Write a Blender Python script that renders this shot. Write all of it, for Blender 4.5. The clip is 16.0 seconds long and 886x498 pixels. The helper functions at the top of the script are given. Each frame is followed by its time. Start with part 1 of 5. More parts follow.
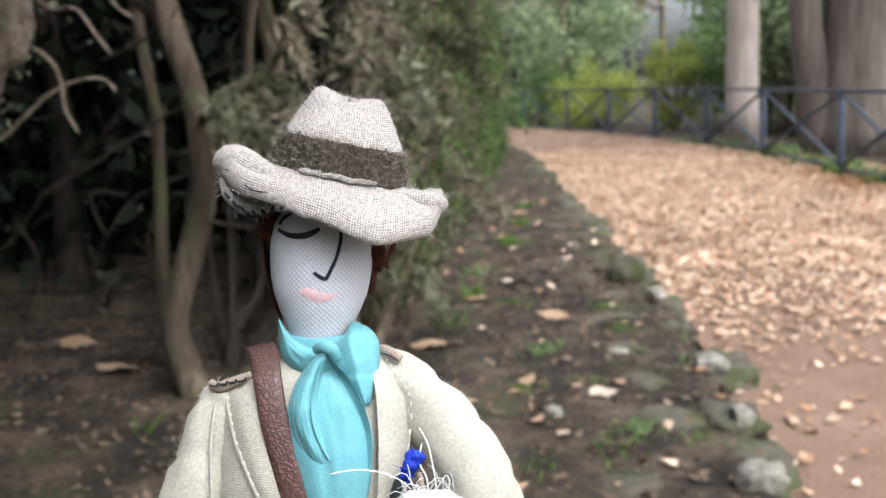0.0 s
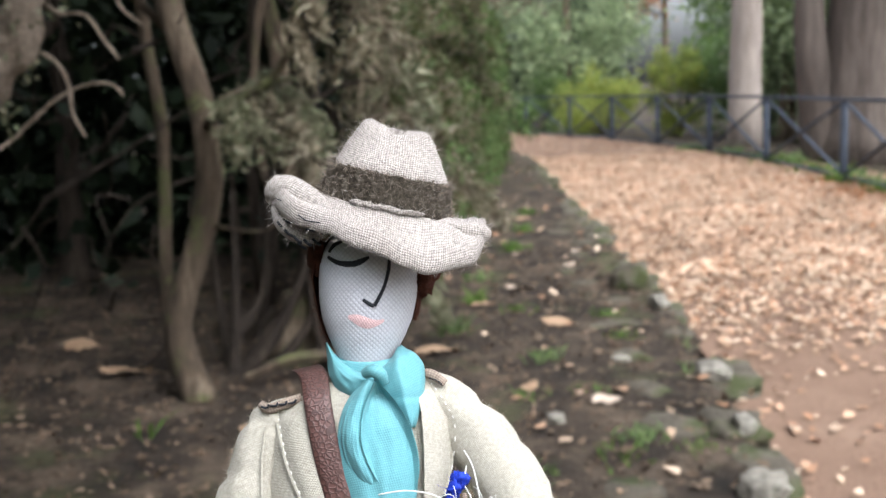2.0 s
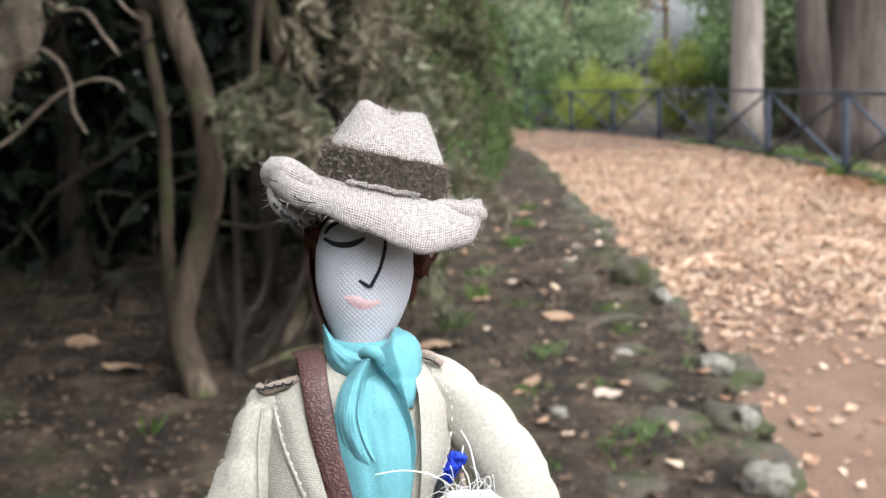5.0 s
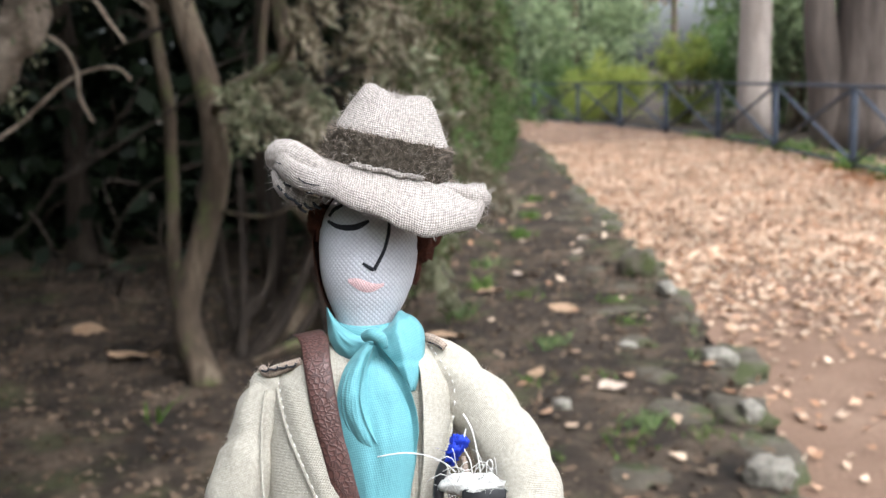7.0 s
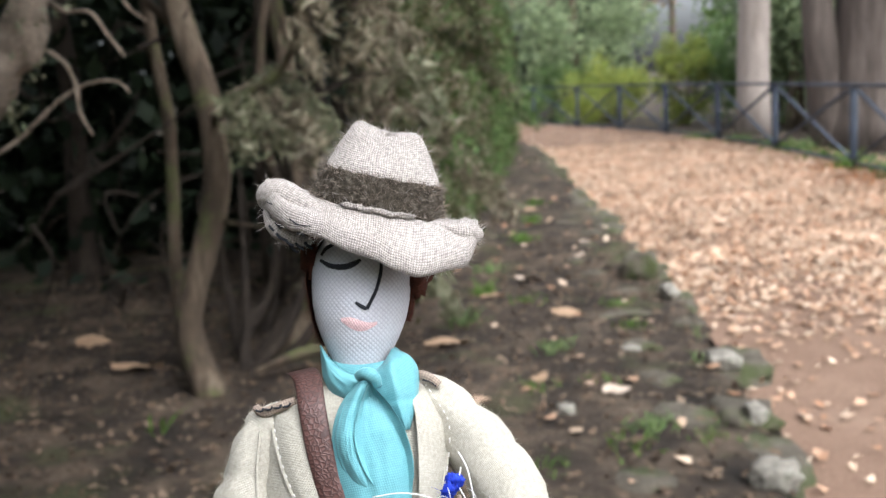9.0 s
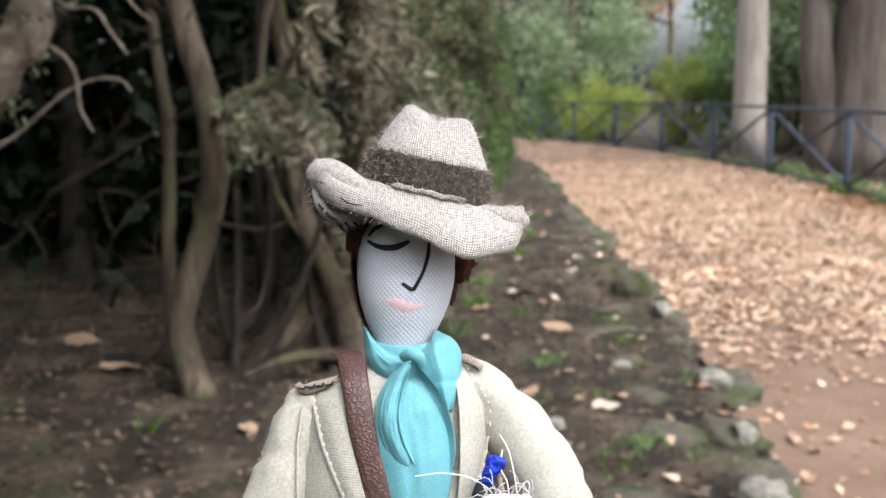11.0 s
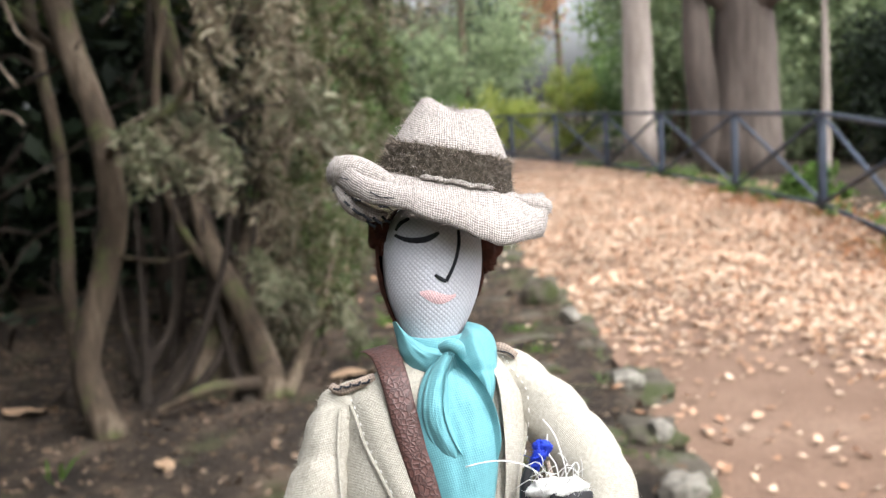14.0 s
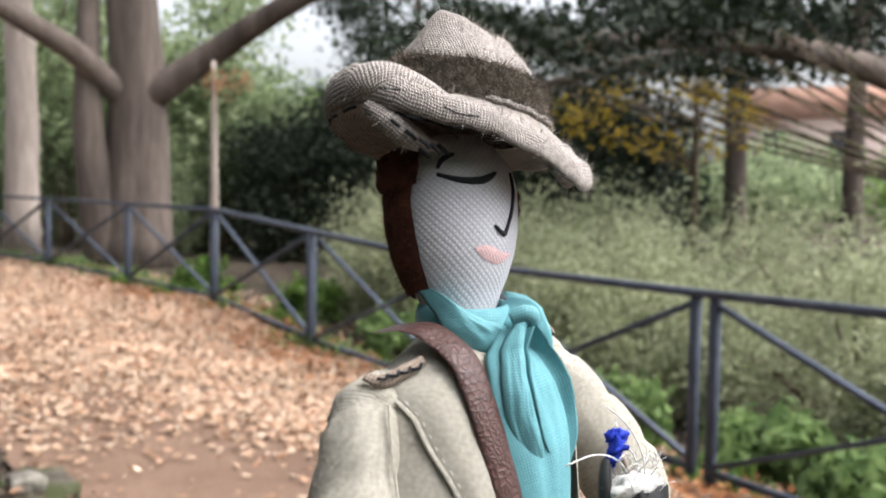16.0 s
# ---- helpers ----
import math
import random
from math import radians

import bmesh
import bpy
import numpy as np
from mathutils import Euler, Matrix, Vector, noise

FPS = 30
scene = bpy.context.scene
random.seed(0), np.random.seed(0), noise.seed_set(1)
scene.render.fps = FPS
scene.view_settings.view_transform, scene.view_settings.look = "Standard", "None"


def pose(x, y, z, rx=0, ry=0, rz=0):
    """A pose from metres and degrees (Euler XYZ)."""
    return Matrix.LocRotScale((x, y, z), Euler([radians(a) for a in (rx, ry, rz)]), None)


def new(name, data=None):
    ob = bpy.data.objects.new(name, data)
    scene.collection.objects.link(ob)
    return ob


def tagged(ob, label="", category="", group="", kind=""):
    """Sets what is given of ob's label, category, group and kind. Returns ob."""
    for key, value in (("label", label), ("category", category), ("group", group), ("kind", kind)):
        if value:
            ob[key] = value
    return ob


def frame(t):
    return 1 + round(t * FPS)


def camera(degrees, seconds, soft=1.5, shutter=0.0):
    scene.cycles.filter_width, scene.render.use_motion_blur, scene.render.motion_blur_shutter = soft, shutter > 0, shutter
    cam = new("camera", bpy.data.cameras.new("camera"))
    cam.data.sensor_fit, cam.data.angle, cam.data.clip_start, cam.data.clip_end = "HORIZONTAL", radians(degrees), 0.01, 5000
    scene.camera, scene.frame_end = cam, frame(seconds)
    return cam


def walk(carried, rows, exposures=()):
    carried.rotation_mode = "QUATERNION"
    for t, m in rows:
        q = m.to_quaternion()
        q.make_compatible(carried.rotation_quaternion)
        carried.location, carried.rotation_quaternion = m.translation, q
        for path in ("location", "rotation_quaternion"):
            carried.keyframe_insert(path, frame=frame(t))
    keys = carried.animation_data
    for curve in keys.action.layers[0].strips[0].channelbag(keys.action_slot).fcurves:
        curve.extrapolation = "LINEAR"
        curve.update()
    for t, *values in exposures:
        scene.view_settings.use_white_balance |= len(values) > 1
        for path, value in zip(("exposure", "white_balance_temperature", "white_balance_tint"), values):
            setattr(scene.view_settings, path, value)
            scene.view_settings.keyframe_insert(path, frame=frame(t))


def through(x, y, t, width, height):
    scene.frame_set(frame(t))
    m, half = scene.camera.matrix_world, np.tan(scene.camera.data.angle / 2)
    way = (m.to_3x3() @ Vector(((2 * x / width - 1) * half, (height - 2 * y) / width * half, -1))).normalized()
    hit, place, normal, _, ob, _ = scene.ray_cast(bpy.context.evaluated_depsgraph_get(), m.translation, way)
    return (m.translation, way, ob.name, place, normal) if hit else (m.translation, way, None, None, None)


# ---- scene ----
# ---- camera ----
cam = camera(49.0, 16.0)
cam.data.dof.use_dof = True
cam.data.dof.focus_distance = 0.246
cam.data.dof.aperture_fstop = 25.0
PATH = [
    (0, pose(0.0091, 0.0088, 1.4979, 80.32, 3.05, -0.21)),
    (0.5, pose(0.0013, -0.0002, 1.4998, 80.43, 2.83, -0.02)),
    (1, pose(-0.0008, 0.0003, 1.5027, 80.55, 2.77, 0.06)),
    (1.5, pose(0.0002, 0.0007, 1.5052, 80.59, 2.55, 0.05)),
    (2, pose(-0.0016, 0.0007, 1.5060, 80.61, 2.64, -0.05)),
    (2.5, pose(0.0024, 0.0006, 1.5051, 80.53, 2.68, -0.04)),
    (3, pose(0.0026, 0.0006, 1.5049, 80.39, 2.86, -0.06)),
    (3.5, pose(0.0014, 0.0007, 1.5054, 80.36, 2.88, -0.04)),
    (4, pose(0.0009, 0.0007, 1.5048, 80.39, 2.94, -0.00)),
    (6.5, pose(-0.0020, -0.0003, 1.4989, 80.03, 2.70, 0.24)),
    (7, pose(0.0000, 0.0000, 1.5000, 79.87, 2.55, 0.40)),
    (7.5, pose(0.0020, 0.0001, 1.5003, 80.05, 2.94, 0.35)),
    (8, pose(0.0020, 0.0006, 1.5034, 80.04, 3.19, 0.33)),
    (8.5, pose(0.0041, 0.0011, 1.5060, 80.07, 3.53, 0.32)),
    (9, pose(0.0030, 0.0015, 1.5082, 80.15, 3.49, 0.36)),
    (11.5, pose(-0.0131, -0.0045, 1.4977, 81.13, 0.66, -0.29)),
    (12, pose(-0.0094, -0.0075, 1.4934, 81.72, 0.40, -1.06)),
    (12.5, pose(-0.0136, -0.0085, 1.4927, 82.56, 3.27, -2.06)),
    (13, pose(-0.0187, -0.0031, 1.4880, 81.79, 4.16, -3.76)),
    (13.5, pose(-0.0387, 0.0034, 1.5005, 80.79, 4.64, -5.34)),
    (14, pose(-0.0450, -0.0010, 1.4963, 81.62, 4.04, -5.95)),
    (14.5, pose(-0.0750, 0.0123, 1.4923, 83.20, 2.89, -11.46)),
    (15, pose(-0.0985, 0.0245, 1.4812, 83.73, 1.46, -21.18)),
    (15.5, pose(-0.1255, 0.0372, 1.4723, 84.79, -0.59, -29.43)),
    (16, pose(-0.1602, 0.1048, 1.4617, 86.14, -0.85, -40.92)),
]
walk(cam, PATH, exposures=[(0.0, 1.04, 6000, 9), (12.0, 1.04, 6000, 9), (14.0, 1.2, 6200, 10), (16.0, 1.04, 6300, 11)])

# ---- daylight: overcast sky, wide soft sun ----
SUN_UP, SUN_TURN = 55.0, 143.0
world = bpy.data.worlds.new("overcast")
scene.world = world
world.use_nodes = True
wn, wl = world.node_tree.nodes, world.node_tree.links
sky = wn.new("ShaderNodeTexSky")
sky.sky_type = "NISHITA"
sky.sun_disc = False
sky.sun_elevation = radians(SUN_UP)
sky.sun_rotation = radians(SUN_TURN)
sky.air_density, sky.dust_density, sky.ozone_density = 1.0, 6.0, 1.0
pale = wn.new("ShaderNodeHueSaturation")
pale.inputs["Saturation"].default_value = 0.2
pale.inputs["Value"].default_value = 1.35
wl.new(sky.outputs[0], pale.inputs["Color"])
wl.new(pale.outputs[0], wn["Background"].inputs["Color"])
wn["Background"].inputs["Strength"].default_value = 0.15
sun = new("sun", bpy.data.lights.new("sun", "SUN"))
sun.data.energy, sun.data.angle, sun.data.color = 0.65, radians(50), (1.0, 0.96, 0.9)
sun.rotation_euler = (radians(90 - SUN_UP), 0, radians(180 - SUN_TURN))


# ---- helpers of this scene ----
def part(name, data, material, parent=None, label=""):
    """Links a bmesh, or (verts, faces), as one mesh object under a thing."""
    me = bpy.data.meshes.new(name)
    if isinstance(data, tuple):
        me.from_pydata([tuple(v) for v in data[0]], [], [tuple(f) for f in data[1]])
    else:
        data.to_mesh(me)
        data.free()
    for m in material if isinstance(material, list) else [material]:
        me.materials.append(m)
    me.polygons.foreach_set("use_smooth", [True] * len(me.polygons))
    ob = new(name, me)
    if parent:
        ob.parent = parent
    if name in ("stem", "bough", "side_twig", "leaf_blade"):
        ob["kind"] = "stuff"
    if label:
        ob["label"] = label
    return ob


def thing(name, label, category, x=0, y=0, z=0, group=""):
    ob = new(name)
    ob.location = (x, y, z)
    return tagged(ob, label, category, group)


def join(pieces):
    verts, faces = [], []
    for v, f in pieces:
        k = len(verts)
        verts.extend(v)
        faces.extend([tuple(i + k for i in q) for q in f])
    return verts, faces


def spline(points, n):
    """n points of a smooth curve through the given ones (any dimension)."""
    p = np.array(points, float)
    u = np.linspace(0, len(p) - 1, n)
    i = np.clip(u.astype(int), 0, len(p) - 2)
    f = (u - i)[:, None]
    a, b, c, d = p[np.maximum(i - 1, 0)], p[i], p[i + 1], p[np.minimum(i + 2, len(p) - 1)]
    return 0.5 * (2 * b + (c - a) * f + (2 * a - 5 * b + 4 * c - d) * f ** 2 + (3 * b - a - 3 * c + d) * f ** 3)


def tube(path, radii, seg=8, rough=0.0, rng=None):
    """A round limb along a path, with its own radius at each point."""
    path, radii = np.array(path, float), np.array(radii, float)
    verts, faces = [], []
    side = None
    for i in range(len(path)):
        d = path[min(i + 1, len(path) - 1)] - path[max(i - 1, 0)]
        d = d / (np.linalg.norm(d) + 1e-9)
        if side is None:
            side = np.cross(d, (0.31, 0.87, 0.2) if abs(d[2]) > 0.7 else (0, 0, 1))
        side = side - d * np.dot(side, d)
        side /= np.linalg.norm(side) + 1e-9
        other = np.cross(d, side)
        for j in range(seg):
            a = 2 * math.pi * j / seg
            r = radii[i] * (1 + (rng.uniform(-rough, rough) if rng is not None else 0))
            verts.append(tuple(path[i] + r * (math.cos(a) * side + math.sin(a) * other)))
    for i in range(len(path) - 1):
        for j in range(seg):
            k = (j + 1) % seg
            faces.append((i * seg + j, i * seg + k, (i + 1) * seg + k, (i + 1) * seg + j))
    faces.append(tuple(range(seg))[::-1])
    faces.append(tuple(range((len(path) - 1) * seg, len(path) * seg)))
    return verts, faces


def leaves(centres, size, rng, aspect=0.45, flat=0.0, bend=0.25, down=0.0):
    """Many small bent leaves of four corners, turned at random. flat: how far they lie down. down: how far the tips hang."""
    c = np.array(centres, float)
    n = len(c)
    d = rng.normal(size=(n, 3))
    d[:, 2] *= 1 - flat
    d[:, 2] -= down
    d /= np.linalg.norm(d, axis=1)[:, None] + 1e-9
    q = rng.normal(size=(n, 3))
    q[:, 2] *= 1 - flat
    s = np.cross(d, np.cross(d, q) if flat == 0 else np.array([0, 0, 1.0]) + 0.35 * (1 - flat) * q)
    s /= np.linalg.norm(s, axis=1)[:, None] + 1e-9
    up = np.cross(s, d)
    size = size * rng.uniform(0.6, 1.3, (n, 1))
    w = aspect * size * 0.5
    v = np.empty((n, 4, 3))
    v[:, 0] = c - d * size * 0.5
    v[:, 1] = c + s * w + up * bend * size * rng.uniform(-1, 1, (n, 1)) * 0.4
    v[:, 2] = c + d * size * 0.5 + up * bend * size * rng.uniform(-1, 1, (n, 1))
    v[:, 3] = c - s * w + up * bend * size * rng.uniform(-1, 1, (n, 1)) * 0.4
    f = np.arange(4 * n).reshape(n, 4)
    return v.reshape(-1, 3), f


def cloud(name, data, material, parent=None, label=""):
    """A mesh of very many separate leaves."""
    v, f = data
    v, f = np.asarray(v, np.float32), np.asarray(f, np.int32)
    me = bpy.data.meshes.new(name)
    me.vertices.add(len(v))
    me.vertices.foreach_set("co", v.ravel())
    k = f.shape[1]
    me.loops.add(f.size)
    me.loops.foreach_set("vertex_index", f.ravel())
    me.polygons.add(len(f))
    me.polygons.foreach_set("loop_start", np.arange(0, f.size, k, dtype=np.int32))
    me.update(calc_edges=True)
    me.materials.append(material)
    ob = tagged(new(name, me), kind="stuff")
    if parent:
        ob.parent = parent
    if label:
        ob["label"] = label
    return ob


# ---- materials ----
def nodes_of(name):
    m = bpy.data.materials.new(name)
    m.use_nodes = True
    nt = m.node_tree
    return m, nt.nodes, nt.links, nt.nodes["Principled BSDF"]


def ramp(n, l, source, stops):
    r = n.new("ShaderNodeValToRGB")
    e = r.color_ramp.elements
    while len(e) < len(stops):
        e.new(0.5)
    for k, (p, c) in zip(e, stops):
        k.position, k.color = p, (*c, 1)
    l.new(source, r.inputs[0])
    return r.outputs[0]


def noise_of(n, l, scale, detail=6, rough=0.6, coord="Object", stretch=None):
    tc = n.new("ShaderNodeTexCoord")
    t = n.new("ShaderNodeTexNoise")
    t.inputs["Scale"].default_value, t.inputs["Detail"].default_value, t.inputs["Roughness"].default_value = scale, detail, rough
    if stretch:
        mp = n.new("ShaderNodeMapping")
        mp.inputs["Scale"].default_value = stretch
        l.new(tc.outputs[coord], mp.inputs[0])
        l.new(mp.outputs[0], t.inputs["Vector"])
    else:
        l.new(tc.outputs[coord], t.inputs["Vector"])
    return t.outputs["Fac"]


def mixed(n, l, a, b, fac, kind="MIX"):
    x = n.new("ShaderNodeMix")
    x.data_type, x.blend_type = "RGBA", kind
    for k, v in ((0, fac), (6, a), (7, b)):
        if isinstance(v, (float, int)):
            x.inputs[k].default_value = v
        elif isinstance(v, tuple):
            x.inputs[k].default_value = (*v, 1)
        else:
            l.new(v, x.inputs[k])
    return x.outputs[2]


def bump(n, l, b, height, strength, distance):
    u = n.new("ShaderNodeBump")
    u.inputs["Strength"].default_value, u.inputs["Distance"].default_value = strength, distance
    l.new(height, u.inputs["Height"])
    l.new(u.outputs[0], b.inputs["Normal"])


def surface(name, stops, scale, fine, roughness=0.9, relief=0.01, stretch=None, spots=None, gloss=0.3):
    """Mottled matter: a coarse and a fine noise, with relief. spots: (colour, scale, from, to) of a second growth on it."""
    m, n, l, b = nodes_of(name)
    coarse = noise_of(n, l, scale, stretch=stretch)
    small = noise_of(n, l, fine, 8, 0.7, stretch=stretch)
    col = mixed(n, l, ramp(n, l, coarse, stops), ramp(n, l, small, [(0.25, (0.35, 0.35, 0.35)), (0.75, (1.5, 1.5, 1.5))]), 0.6, "MULTIPLY")
    if spots:
        k = ramp(n, l, noise_of(n, l, spots[1], 5, 0.6), [(spots[2], (0, 0, 0)), (spots[3], (1, 1, 1))])
        col = mixed(n, l, col, spots[0], k)
    l.new(col, b.inputs["Base Color"])
    b.inputs["Roughness"].default_value = roughness
    b.inputs["Specular IOR Level"].default_value = gloss
    bump(n, l, b, small, 0.8, relief)
    return m


def foliage(name, colours, through=0.35, roughness=0.6):
    """Leaves: each of its own shade, letting some light through."""
    m, n, l, b = nodes_of(name)
    geo = n.new("ShaderNodeNewGeometry")
    k = len(colours)
    col = ramp(n, l, geo.outputs["Random Per Island"], [(i / max(1, k - 1), c) for i, c in enumerate(colours)])
    col = mixed(n, l, col, ramp(n, l, noise_of(n, l, 1.7, 3), [(0.3, (0.6, 0.62, 0.6)), (0.7, (1.25, 1.22, 1.2))]), 0.8, "MULTIPLY")
    l.new(col, b.inputs["Base Color"])
    b.inputs["Roughness"].default_value = roughness
    b.inputs["Specular IOR Level"].default_value = 0.25
    tr = n.new("ShaderNodeBsdfTranslucent")
    l.new(col, tr.inputs["Color"])
    mx = n.new("ShaderNodeMixShader")
    mx.inputs[0].default_value = through
    l.new(b.outputs[0], mx.inputs[1])
    l.new(tr.outputs[0], mx.inputs[2])
    l.new(mx.outputs[0], n["Material Output"].inputs["Surface"])
    return m


def cloth(name, colour, dark, pitch, roughness=0.9, depth=0.0001, diagonal=0.0, sheen=0.3, uneven=0.25, stray=0.0008):
    """Woven cloth on UV in metres: crossing threads of the given pitch."""
    m, n, l, b = nodes_of(name)
    uv = n.new("ShaderNodeUVMap")
    mp = n.new("ShaderNodeMapping")
    mp.inputs["Rotation"].default_value = (0, 0, radians(diagonal))
    wob = n.new("ShaderNodeTexNoise")
    wob.inputs["Scale"].default_value = 130
    l.new(uv.outputs[0], wob.inputs["Vector"])
    add = n.new("ShaderNodeVectorMath")
    add.operation = "MULTIPLY_ADD"
    add.inputs[1].default_value = (stray, stray, 0)
    l.new(wob.outputs["Color"], add.inputs[0])
    l.new(uv.outputs[0], add.inputs[2])
    l.new(add.outputs[0], mp.inputs[0])
    sep = n.new("ShaderNodeSeparateXYZ")
    l.new(mp.outputs[0], sep.inputs[0])

    def sine(out):
        k = n.new("ShaderNodeMath")
        k.operation = "MULTIPLY"
        k.inputs[1].default_value = 2 * math.pi / (2 * pitch)
        l.new(out, k.inputs[0])
        s = n.new("ShaderNodeMath")
        s.operation = "SINE"
        l.new(k.outputs[0], s.inputs[0])
        return s.outputs[0]
    pr = n.new("ShaderNodeMath")
    pr.operation = "MULTIPLY"
    l.new(sine(sep.outputs[0]), pr.inputs[0])
    l.new(sine(sep.outputs[1]), pr.inputs[1])
    ab = n.new("ShaderNodeMath")
    ab.operation = "ABSOLUTE"
    l.new(pr.outputs[0], ab.inputs[0])
    thread = n.new("ShaderNodeTexNoise")
    thread.inputs["Scale"].default_value, thread.inputs["Detail"].default_value = 900, 3
    l.new(uv.outputs[0], thread.inputs["Vector"])
    weave = ramp(n, l, ab.outputs[0], [(0.02, dark), (0.45, colour)])
    var = ramp(n, l, thread.outputs["Fac"], [(0.3, (1 - uneven,) * 3), (0.7, (1 + uneven,) * 3)])
    col = mixed(n, l, weave, var, 1.0, "MULTIPLY")
    blot = ramp(n, l, noise_of(n, l, 60, 3, coord="UV"), [(0.3, (0.9, 0.89, 0.87)), (0.7, (1.06, 1.06, 1.06))])
    col = mixed(n, l, col, blot, 1.0, "MULTIPLY")
    l.new(col, b.inputs["Base Color"])
    b.inputs["Roughness"].default_value = roughness
    b.inputs["Specular IOR Level"].default_value = 0.15
    b.inputs["Sheen Weight"].default_value = 0.12 * sheen
    bump(n, l, b, ab.outputs[0], 0.7, depth)
    return m


M_soil = surface("soil", [(0.32, (0.014, 0.010, 0.007)), (0.5, (0.045, 0.032, 0.022)), (0.72, (0.14, 0.103, 0.072))], 3.6, 30, 0.95, 0.05, spots=((0.07, 0.076, 0.03), 1.9, 0.55, 0.72))
M_path = surface("trodden_earth", [(0.3, (0.135, 0.08, 0.053)), (0.6, (0.205, 0.13, 0.09)), (0.8, (0.29, 0.198, 0.143))], 0.8, 55, 0.95, 0.012)
M_stone = surface("kerb_stone", [(0.3, (0.055, 0.046, 0.034)), (0.55, (0.115, 0.098, 0.074)), (0.8, (0.22, 0.2, 0.16))], 5, 45, 0.9, 0.02, spots=((0.05, 0.058, 0.02), 4, 0.48, 0.62))
M_bark = surface("bark", [(0.3, (0.038, 0.027, 0.019)), (0.5, (0.10, 0.073, 0.05)), (0.75, (0.25, 0.195, 0.14))], 7, 26, 0.9, 0.05, (1, 1, 0.22), spots=((0.10, 0.115, 0.04), 4, 0.52, 0.66))
# darker copy of the bark: shade inside the hedge put into colour
M_barkshade = surface("shaded_bark", [(0.3, (0.018, 0.013, 0.01)), (0.55, (0.042, 0.031, 0.023)), (0.8, (0.09, 0.07, 0.052))], 7, 30, 0.9, 0.04, (1, 1, 0.22))
M_barkdead = surface("dead_bark", [(0.3, (0.13, 0.098, 0.07)), (0.7, (0.36, 0.29, 0.225))], 16, 70, 0.9, 0.02)
M_barkpale = surface("pale_bark", [(0.3, (0.30, 0.245, 0.21)), (0.55, (0.42, 0.355, 0.31)), (0.8, (0.52, 0.45, 0.40))], 2, 14, 0.95, 0.04, (1, 1, 0.12))
M_barkbig = surface("grey_brown_bark", [(0.3, (0.066, 0.051, 0.043)), (0.55, (0.15, 0.12, 0.102)), (0.8, (0.28, 0.23, 0.197))], 1.6, 12, 0.95, 0.06, (1, 1, 0.14))
M_iron = surface("painted_iron", [(0.3, (0.034, 0.043, 0.062)), (0.7, (0.068, 0.082, 0.112))], 6, 60, 0.6, 0.001, gloss=0.3)
M_wood = surface("weathered_wood", [(0.3, (0.12, 0.09, 0.06)), (0.7, (0.24, 0.19, 0.14))], 8, 60, 0.85, 0.004, (1, 1, 0.1))
M_yew = foliage("hedge_leaf", [(0.028, 0.042, 0.014), (0.06, 0.085, 0.026), (0.09, 0.11, 0.042), (0.12, 0.115, 0.06), (0.13, 0.095, 0.055)])
# brighter green leaf, also standing in for light on the hedge's far end
M_yewbright = foliage("hedge_bright_leaf", [(0.055, 0.095, 0.03), (0.10, 0.16, 0.05), (0.16, 0.235, 0.08)], 0.4)
M_dry = foliage("dead_spray", [(0.09, 0.075, 0.048), (0.18, 0.15, 0.10), (0.32, 0.275, 0.20), (0.12, 0.135, 0.075)], 0.3)
M_grey = foliage("grey_green_spray", [(0.10, 0.115, 0.06), (0.18, 0.185, 0.11), (0.28, 0.265, 0.185), (0.12, 0.15, 0.08)], 0.3)
# dark evergreens; in the hedge this near-black stands in for inner shade
M_dark = foliage("dark_evergreen_and_hedge_shade", [(0.006, 0.011, 0.006), (0.012, 0.022, 0.010), (0.024, 0.036, 0.017)], 0.15)
M_mid = foliage("mid_green", [(0.105, 0.168, 0.070), (0.210, 0.315, 0.098), (0.322, 0.434, 0.140)], 0.6)
M_bluegreen = foliage("dull_green", [(0.196, 0.245, 0.147), (0.322, 0.399, 0.224), (0.476, 0.539, 0.322)], 0.6)
M_lime = foliage("yellow_green", [(0.26, 0.33, 0.08), (0.39, 0.45, 0.11), (0.50, 0.51, 0.15)], 0.6)
M_bright = foliage("fresh_green", [(0.11, 0.18, 0.07), (0.21, 0.31, 0.12), (0.31, 0.42, 0.17)], 0.6)
M_autumn = foliage("autumn_leaf", [(0.34, 0.16, 0.09), (0.44, 0.24, 0.14), (0.40, 0.27, 0.12)], 0.45)
M_yellow = foliage("yellow_leaf", [(0.42, 0.30, 0.03), (0.5, 0.36, 0.05), (0.35, 0.26, 0.06)], 0.45)
M_sage = foliage("sage_leaf", [(0.24, 0.27, 0.15), (0.35, 0.38, 0.23), (0.46, 0.48, 0.32)], 0.4)
M_grass = foliage("grass_blade", [(0.07, 0.14, 0.025), (0.11, 0.20, 0.035), (0.16, 0.24, 0.06)], 0.4)
M_fallen = foliage("fallen_leaf", [(0.31, 0.165, 0.095), (0.42, 0.245, 0.155), (0.49, 0.32, 0.215), (0.56, 0.40, 0.29), (0.66, 0.52, 0.40), (0.36, 0.205, 0.125)], 0.1, 0.75)
M_rust = foliage("rust_leaf", [(0.26, 0.095, 0.035), (0.36, 0.15, 0.06), (0.42, 0.21, 0.10), (0.2, 0.085, 0.04)], 0.15, 0.75)
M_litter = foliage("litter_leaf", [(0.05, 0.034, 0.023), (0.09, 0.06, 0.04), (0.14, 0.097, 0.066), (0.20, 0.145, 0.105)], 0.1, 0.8)


